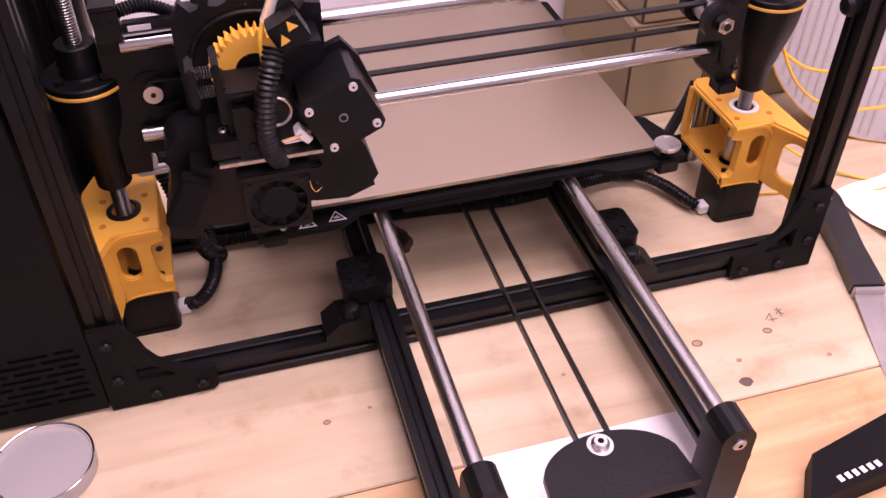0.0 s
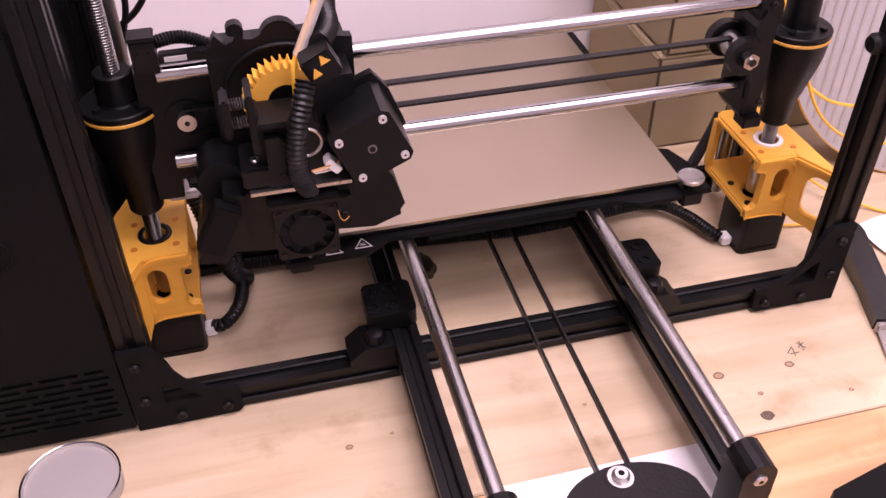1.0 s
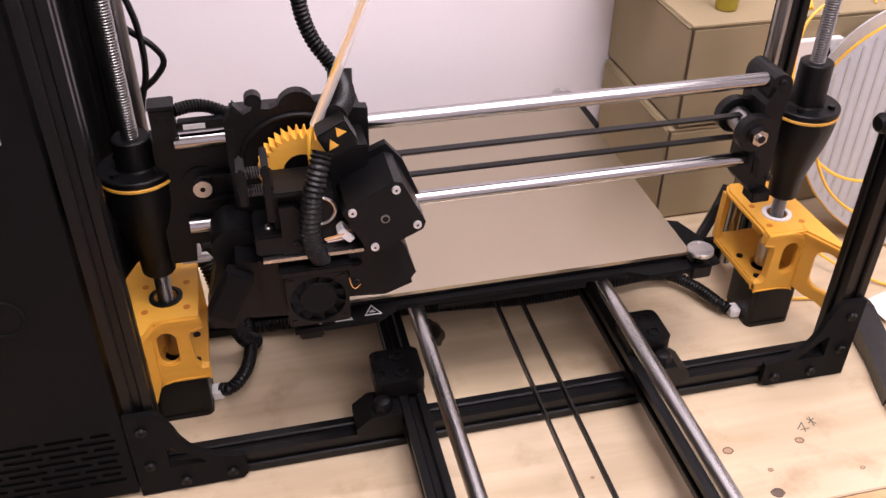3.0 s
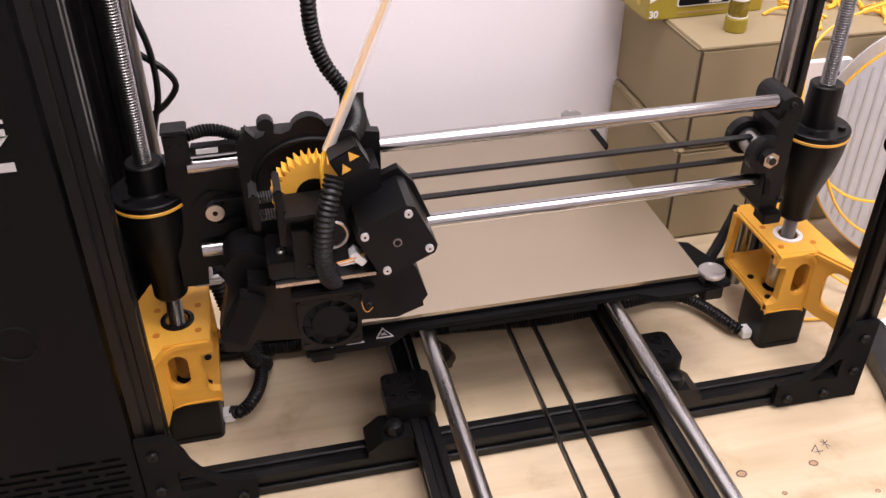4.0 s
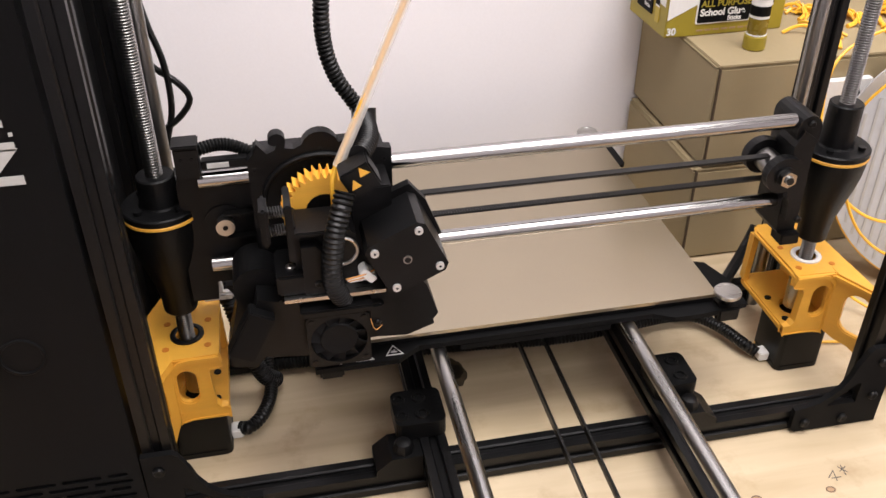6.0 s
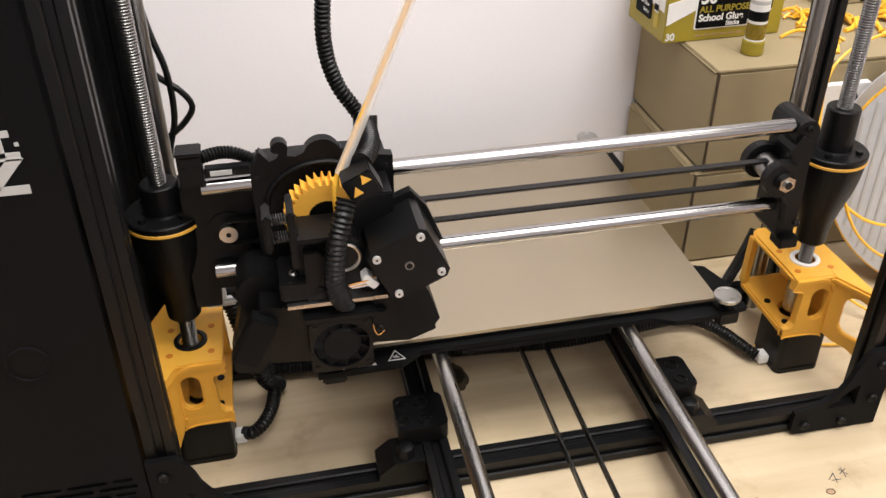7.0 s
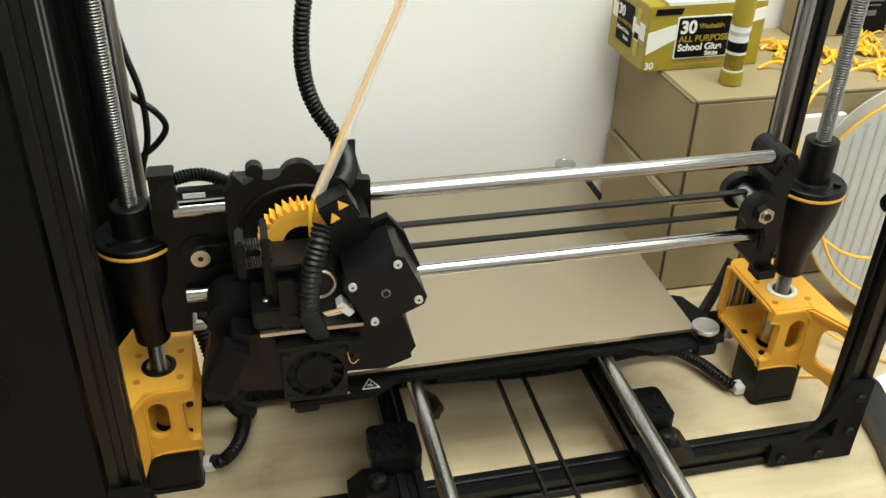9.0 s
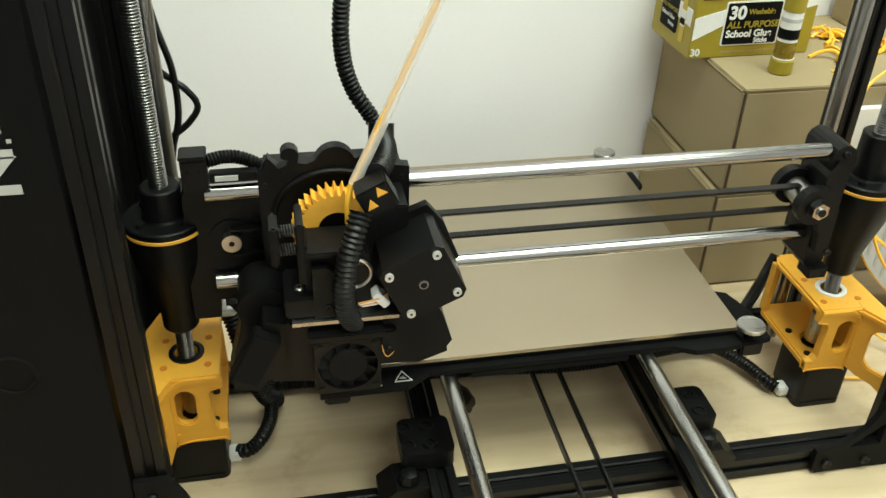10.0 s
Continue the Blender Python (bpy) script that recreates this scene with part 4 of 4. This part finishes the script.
for name, pts_, r in (("power_cable", [(-0.012, 0.15, 0.35), (-0.002, 0.125, 0.31), (0.006, 0.12, 0.276), (0.0058, 0.12, 0.238), (-0.004, 0.12, 0.196), (-0.006, 0.14, 0.1), (-0.02, 0.2, 0.004)], 0.0026), ("signal_cable", [(-0.03, 0.14, 0.3), (-0.005, 0.125, 0.275), (0.014, 0.12, 0.26), (0.021, 0.12, 0.246), (0.012, 0.12, 0.232), (-0.002, 0.12, 0.221), (-0.03, 0.14, 0.19), (-0.05, 0.2, 0.05), (-0.05, 0.22, 0.004)], 0.0026)):
    c = thing(name, "thin black cable hanging behind the frame", "cable")
    part("cord", cable(pts_, r), RUBBER, c)
c = thing("switch_cable", "black sleeved cable from the end stop to the carriage", "cable")
part("cord", corrugated([(0.034, -0.024, 0.274), (0.045, -0.02, 0.274), (0.056, -0.018, 0.271), (0.072, -0.02, 0.263)], 0.0046, 0.0022), RUBBER, c)
c = thing("motor_cable", "thick black cable behind the orange bracket", "cable")
part("cord", cable([(0.545, 0.115, 0.06), (0.532, 0.106, 0.042), (0.506, 0.083, 0.03), (0.478, 0.062, 0.012), (0.44, 0.056, 0.008)], 0.0055), RUBBER, c)
# wire bundle with connectors under the rear of the bed
wb = thing("bed_connectors", "black connector plugs with orange wires by the bed", "connectors")
for dx in (0.0, 0.009):
    part("plug", box(0.075 + dx, 0.083 + dx, 0.245, 0.27, 0.085, 0.094), BLACK, wb, bevel=0.001)
for k in range(5):
    part("wire", cable([(0.079 + 0.003 * k, 0.27, 0.09), (0.083 + 0.002 * k, 0.284, 0.096), (0.088, 0.296, 0.09)], 0.0008, 0.004, 6), COPPER, wb)
part("hose", corrugated([(0.08, 0.247, 0.088), (0.085, 0.22, 0.08), (0.1, 0.2, 0.088), (0.12, 0.19, 0.092)], 0.005), RUBBER, wb)

# ---- cardboard boxes and what stands on them ----
XB = 0.488


def carton(x0, x1, y0, y1, z0, z1, label):
    ob = thing("cardboard_box", label, "box", "stacked cardboard boxes")
    part("body", box(x0, x1, y0, y1, z0 + 0.0005, z1 - 0.0025), CARD, ob, bevel=0.0025)
    part("lid_flap", box(x0 + 0.001, x1 - 0.001, y0 + 0.0005, y1 - 0.001, z1 - 0.0026, z1 - 0.0004), CARD, ob, bevel=0.0009)
    part("lid_edge", box(x0 - 0.0006, x0 + 0.012, y0 + 0.004, y1 - 0.004, z1 - 0.0036, z1 - 0.0028), CARD, ob)
    # dark strip paints the shadow of the open seam down the corner
    part("corner_seam_shadow", box(x0 + 0.0015, x0 + 0.0032, y0 - 0.0006, y0 + 0.002, z0 + 0.003, z1 - 0.003), material("card_shadow_edge", (0.07, 0.045, 0.024), 0.8) if "card_shadow_edge" not in bpy.data.materials else bpy.data.materials["card_shadow_edge"], ob)
    return ob


carton(XB + 0.002, XB + 0.31, 0.1545, 0.33, 0.0, 0.109, "plain brown cardboard box standing on the table")
carton(XB + 0.008, XB + 0.318, 0.1545, 0.337, 0.1095, 0.218, "plain brown cardboard box stacked on another box")


def words(text, size, m, mat, parent, name="lettering", bold=0.0):
    cu = bpy.data.curves.new("lettering", "FONT")
    cu.body, cu.size, cu.extrude, cu.offset = text, size, 0.0002, bold
    ob = new("lettering", cu)
    me = bpy.data.meshes.new_from_object(ob)
    bpy.data.objects.remove(ob)
    me.materials.clear()
    me.materials.append(mat)
    ob = new(name, me)
    ob.parent, ob.matrix_basis = parent, m
    return ob


GOLD = material("printed_gold", (0.5, 0.37, 0.03), 0.4, 0, 0.05, 60)
DIM = material("dim_grey_print", (0.1, 0.1, 0.09), 0.6, 0, 0.05, 60)
glue = thing("glue_box", "gold and white retail carton of school glue sticks", "glue box")
glue.matrix_basis = pose(0.4735, 0.231, 0.218, 0, 0, 1.5)
GW, GD, GH = 0.128, 0.086, 0.066
part("carton", box(0, GW, 0, GD, 0, GH), OLIVE, glue, bevel=0.0008)
part("white_band", prism([(0.001, 0.018), (0.001, 0.04), (0.033, 0.048), (0.033, 0.033)], -0.0006, 0.0002, "y"), PAPER, glue, smooth=False)
part("white_band", prism([(0.005, 0.03), (0.005, 0.046), (GD - 0.005, 0.05), (GD - 0.005, 0.035)], -0.0006, 0.0002, "x"), PAPER, glue, smooth=False)
panel = part("label_panel", prism(rounded(0.031, 0.09, 0.012, 0.055, 0.002), -0.0012, 0.0002, "y"), PAPER, glue, "black label panel with white rim", smooth=False)
part("panel_black", prism(rounded(0.0323, 0.0887, 0.0133, 0.0537, 0.002), -0.0017, -0.0011, "y"), MATT, glue, smooth=False)
up = lambda x, z, lean=0: Matrix.Translation((x, -0.0018, z)) @ Matrix.Rotation(radians(90), 4, "X") @ Matrix.Rotation(radians(lean), 4, "Z")
words("30", 0.0175, up(0.0345, 0.0385), PAPER, panel, bold=0.0006)
words("Washable", 0.007, up(0.0545, 0.0425), OLIVE, panel, bold=0.0002)
words("ALL PURPOSE", 0.009, up(0.0345, 0.0295), OLIVE, panel, bold=0.0002)
words("School Glue", 0.0098, up(0.0345, 0.0205), PAPER, panel, bold=0.0003)
words("Sticks", 0.0064, up(0.065, 0.0145), PAPER, panel, bold=0.0002)
words("30", 0.01, Matrix.Translation((0.0015, -0.0006, 0.003)) @ Matrix.Rotation(radians(90), 4, "X"), PAPER, glue, bold=0.0003)
part("brand_bar", prism([(0.006, 0.0575), (0.034, 0.0575), (0.036, 0.0635), (0.007, 0.0635)], -0.0008, 0.0002, "y"), MATT, glue, "black brand bar", smooth=False)
side = part("label_panel", prism(rounded(0.032, 0.068, 0.014, 0.056, 0.002), -0.001, 0.0002, "x"), MATT, glue, "black label panel", smooth=False)
sd = lambda y, z: Matrix.Translation((-0.0011, y, z)) @ Matrix.Rotation(radians(-90), 4, "Z") @ Matrix.Rotation(radians(90), 4, "X")
words("30", 0.015, sd(0.066, 0.041), PAPER, side, bold=0.0005)
words("ALL PURPOSE", 0.0055, sd(0.066, 0.034), OLIVE, side)
words("School Glue", 0.0058, sd(0.066, 0.026), PAPER, side)
words("Sticks", 0.0055, sd(0.05, 0.019), PAPER, side)
pic = part("stick_picture", prism(rounded(0.016, 0.025, 0.01, 0.058, 0.002), -0.0008, 0.0002, "x"), GOLD, glue, "printed picture of a glue stick", smooth=False)
part("picture_label", box(-0.0011, -0.0007, 0.016, 0.025, 0.026, 0.042), PAPER, pic)
part("picture_band", box(-0.0014, -0.001, 0.016, 0.025, 0.028, 0.034), MATT, pic)
pic = part("stick_picture", prism(rounded(0.105, 0.114, 0.012, 0.058, 0.002), -0.0008, 0.0002, "y"), GOLD, glue, "printed picture of a glue stick", smooth=False)
part("picture_label", box(0.105, 0.114, -0.0011, -0.0007, 0.026, 0.044), PAPER, pic)
part("picture_band", box(0.105, 0.114, -0.0014, -0.001, 0.028, 0.036), MATT, pic)
part("white_band", prism([(0.09, 0.04), (0.09, 0.054), (GW - 0.001, 0.06), (GW - 0.001, 0.048)], -0.0005, 0.0002, "y"), PAPER, glue, smooth=False)
for k in range(9):
    part("text_bar", box(0.034 + 0.009 * k, 0.0405 + 0.009 * k, -0.0006, 0.0002, 0.0045, 0.0062), KNOT, glue)
part("flap", prism([(0.02, GH), (GW - 0.002, GH), (GW - 0.002, GH + 0.003), (0.018, GH + 0.004)], 0.0, 0.03, "y"), PAPER, glue, "raised white lid flap", smooth=False)
part("lid", prism([(0.012, GH + 0.005), (GW, GH + 0.004), (GW - 0.004, GH + 0.03), (0.016, GH + 0.03)], 0.03, 0.034, "y"), OLIVE, glue, smooth=False)

stick = thing("glue_stick", "upright gold glue stick with a white label", "glue stick")
SX, SY, SZ = 0.549, 0.191, 0.218
part("base", lathe([(0.0102, SZ), (0.0108, SZ + 0.001), (0.0108, SZ + 0.013), (0.0102, SZ + 0.014)], SX, SY, 28), OLIVE, stick)
part("barrel", lathe([(0.0094, SZ + 0.0145), (0.0094, SZ + 0.031)], SX, SY, 28), material("dark_gold_barrel", (0.2, 0.14, 0.012), 0.25, 0, 0.05, 60), stick)
part("white_line", lathe([(0.0098, SZ + 0.0142), (0.0098, SZ + 0.0155)], SX, SY, 28), PAPER, stick)
lab = part("label", lathe([(0.0095, SZ + 0.0312), (0.0095, SZ + 0.059)], SX, SY, 28), PAPER, stick, "white paper label")
part("dark_band", lathe([(0.0097, SZ + 0.034), (0.0097, SZ + 0.0435)], SX, SY, 28), MATT, lab)
part("brand_bar", lathe([(0.0097, SZ + 0.05), (0.0097, SZ + 0.0535)], SX, SY, 28), GREY, lab)
part("cap", lathe([(0.0098, SZ + 0.0595), (0.0098, SZ + 0.085), (0.0092, SZ + 0.088)], SX, SY, 28), OLIVE, stick, "gold cap")


def offcut(x, y, z, seed):
    ob = thing("printed_offcut", "tangled orange plastic print scrap lying on the box", "print scrap", "orange print scraps")
    g = random.Random(seed)
    for k in range(15):
        a, turn = g.uniform(0, 6.28), g.uniform(-1.6, 1.6)
        l = g.uniform(0.012, 0.034)
        bx, by = x + g.uniform(-0.008, 0.008), y + g.uniform(-0.008, 0.008)
        way = [(bx + l * f * math.cos(a + turn * f), by + l * f * math.sin(a + turn * f), z + 0.0016 + g.uniform(0.0, 0.012) * (1 - abs(2 * f - 0.9))) for f in (0.0, 0.35, 0.7, 1.0)]
        thick = g.choice((0.0009, 0.0012, 0.0018, 0.0026))
        part("lump" if thick > 0.002 else "strand", sweep(smooth_path(way, 0.004), thick, 6), FILAMENT, ob)


for i, (x, y) in enumerate(((0.644, 0.272), (0.69, 0.235), (0.735, 0.24), (0.755, 0.285), (0.72, 0.195), (0.625, 0.2))):
    offcut(x, y, 0.218, i)
dark = thing("product_box", "olive carton with a black label standing on the boxes", "box")
part("carton", box(0.684, 0.81, 0.298, 0.329, 0.218, 0.38), CARD, dark, bevel=0.001)
mark = part("black_label", prism([(0.735, 0.2205), (0.795, 0.2205), (0.797, 0.283), (0.742, 0.288)], 0.2968, 0.2979, "y"), MATT, dark, "black label", smooth=False)
part("emblem", cyl((0.77, 0.2962, 0.272), (0.77, 0.297, 0.272), 0.0065), DIM, mark)
for x0, x1, z0, z1 in ((0.755, 0.785, 0.256, 0.2585), (0.758, 0.782, 0.251, 0.2525), (0.763, 0.778, 0.24, 0.246)):
    part("text_bar", box(x0, x1, 0.2962, 0.297, z0, z1), DIM, mark)

# ---- spool, filament loops, label card ----
spool = thing("filament_spool", "clear wrapped spool with pale grey ribbed flanges and orange filament", "spool")
CLEAR = material("frosted_wrap", (0.56, 0.57, 0.59), 0.3, 0, 0.12, 25, 0.2, 120, (1, 1, 1), 0.08)
SC = Vector((0.735, 0.066, 0.1325))
spool.matrix_basis = Matrix.Translation(SC) @ Matrix.Rotation(radians(-30), 4, "Z")
part("core", cyl((0, -0.022, 0), (0, 0.01, 0), 0.112, seg=64), FILAMENT, spool, "wound orange filament")
for y in (-0.026, 0.01):
    fl = part("flange", cyl((0, y, 0), (0, y + 0.004, 0), 0.13, seg=72), CLEAR, spool, "pale grey flange")
for k in range(-13, 14):
    x = k * 0.0088
    hgt = math.sqrt(max(0, 0.125**2 - x * x))
    if k:
        part("rib", prism([(x - 0.0012, -hgt), (x + 0.0012, -hgt), (x + 0.0012, hgt), (x - 0.0012, hgt)], -0.0268, -0.026, "y"), GREY, spool, smooth=False)
part("rim", sweep([Vector((0.1305 * math.cos(i * 0.1), -0.024, 0.1305 * math.sin(i * 0.1))) for i in range(64)], 0.0017, 8), FILAMENT, spool, "orange filament round the rim")
part("hub", cyl((0, -0.0272, 0), (0, 0.0145, 0), 0.026), GREY, spool)
loops = thing("filament_loops", "loose loops of orange filament hanging by the spool", "filament")
for pts_ in ([(0.575, 0.06, 0.14), (0.595, 0.05, 0.115), (0.63, 0.04, 0.1), (0.7, 0.02, 0.105)], [(0.57, 0.05, 0.19), (0.58, 0.05, 0.14), (0.605, 0.04, 0.09), (0.65, 0.03, 0.062), (0.72, 0.02, 0.06)], [(0.74, 0.14, 0.26), (0.66, 0.14, 0.25), (0.6, 0.13, 0.225), (0.578, 0.1, 0.17), (0.57, 0.07, 0.12), (0.6, 0.05, 0.03), (0.66, 0.0, 0.003), (0.72, -0.03, 0.003)], [(0.50, 0.01, 0.003), (0.55, 0.0, 0.003), (0.6, -0.01, 0.003), (0.66, -0.03, 0.004), (0.74, -0.02, 0.004)]):
    part("strand", cable(pts_, 0.0015, 0.006, 6), FILAMENT, loops)
card = thing("label_card", "white folded card box with a dark printed mark", "card box")
part("body", box(0.602, 0.657, 0.146, 0.154, 0.11, 0.196), PAPER, card, bevel=0.0006)
part("base", box(0.602, 0.657, 0.146, 0.1535, 0.0, 0.1098), CARD, card, bevel=0.0006)
part("printed_mark", prism([(0.636, 0.172), (0.65, 0.172), (0.643, 0.187)], 0.1454, 0.1462, "y"), MATT, card, smooth=False)
part("text_bar", box(0.634, 0.653, 0.1455, 0.1462, 0.164, 0.168), MATT, card)

# ---- loose things on the table ----
scraper = thing("scraper", "worn steel scraper with a chipped black handle", "scraper")
scraper.matrix_basis = pose(0.602, -0.047, 0.0125, 4, 0, -14.5) @ Matrix.Diagonal((0.82, 1.06, 0.9, 1))
part("handle", prism([(-0.015, 0.004), (-0.013, -0.055), (-0.0165, -0.098), (0.0165, -0.098), (0.014, -0.055), (0.0155, 0.004)] + arc(0, 0.004, 0.0152, 5, 175, 8), -0.008, 0.008, "z"), material("chipped_black_handle", (0.009, 0.0088, 0.0085), 0.35, 0, 0.9, 60, 0.6, 120, (1, 1, 1), 0.5), scraper, "glossy black handle", bevel=0.004)
part("hanging_hole", cyl((0, 0.004, -0.0085), (0, 0.004, 0.0085), 0.0045), SCREW, scraper)
part("ferrule", box(-0.016, 0.016, -0.104, -0.0985, -0.006, 0.006), DULL, scraper, bevel=0.001)
part("blade", prism([(-0.0155, -0.104), (0.0155, -0.104), (0.024, -0.2), (-0.024, -0.2)], -0.0009, 0.0009, "z"), DULL, scraper, "stained steel blade", smooth=False)
dish = thing("round_dish", "shallow round glass dish with a bright rim", "dish")
GLASS = material("dish_glass", (0.9, 0.87, 0.83), 0.1, 0.0, 0.05, 25, 0.25, 30)
GLASS.node_tree.nodes["Principled BSDF"].inputs["Transmission Weight"].default_value = 0.6
bm = lathe([(0.0325, 0.0), (0.034, 0.0012), (0.034, 0.011), (0.0332, 0.0122), (0.0322, 0.0122), (0.0318, 0.0106), (0.004, 0.0104)], -0.0775, -0.1445, 56)
part("cup", bm, GLASS, dish, "pale translucent face")
part("rim", lathe([(0.0331, 0.0122), (0.0341, 0.0124), (0.0343, 0.013), (0.0337, 0.0134), (0.033, 0.013)], -0.0775, -0.1445, 56, cap=False), STEEL, dish, "bright rim")
slab = thing("product_case", "black product case with slanted white lettering bars", "case")
slab.matrix_basis = pose(0.405, -0.322, 0, 0, 0, 12)
part("body", prism([(0.0, 0.0), (0.12, -0.012), (0.13, 0.03), (0.03, 0.028)], 0.0, 0.02, "z"), MATT, slab, smooth=False, bevel=0.002)
for k in range(6):
    part("lettering_bar", box(0.03 + k * 0.0062, 0.0335 + k * 0.0062, 0.002 - k * 0.0006, 0.0068 - k * 0.0006, 0.02, 0.0204), PAPER, slab)
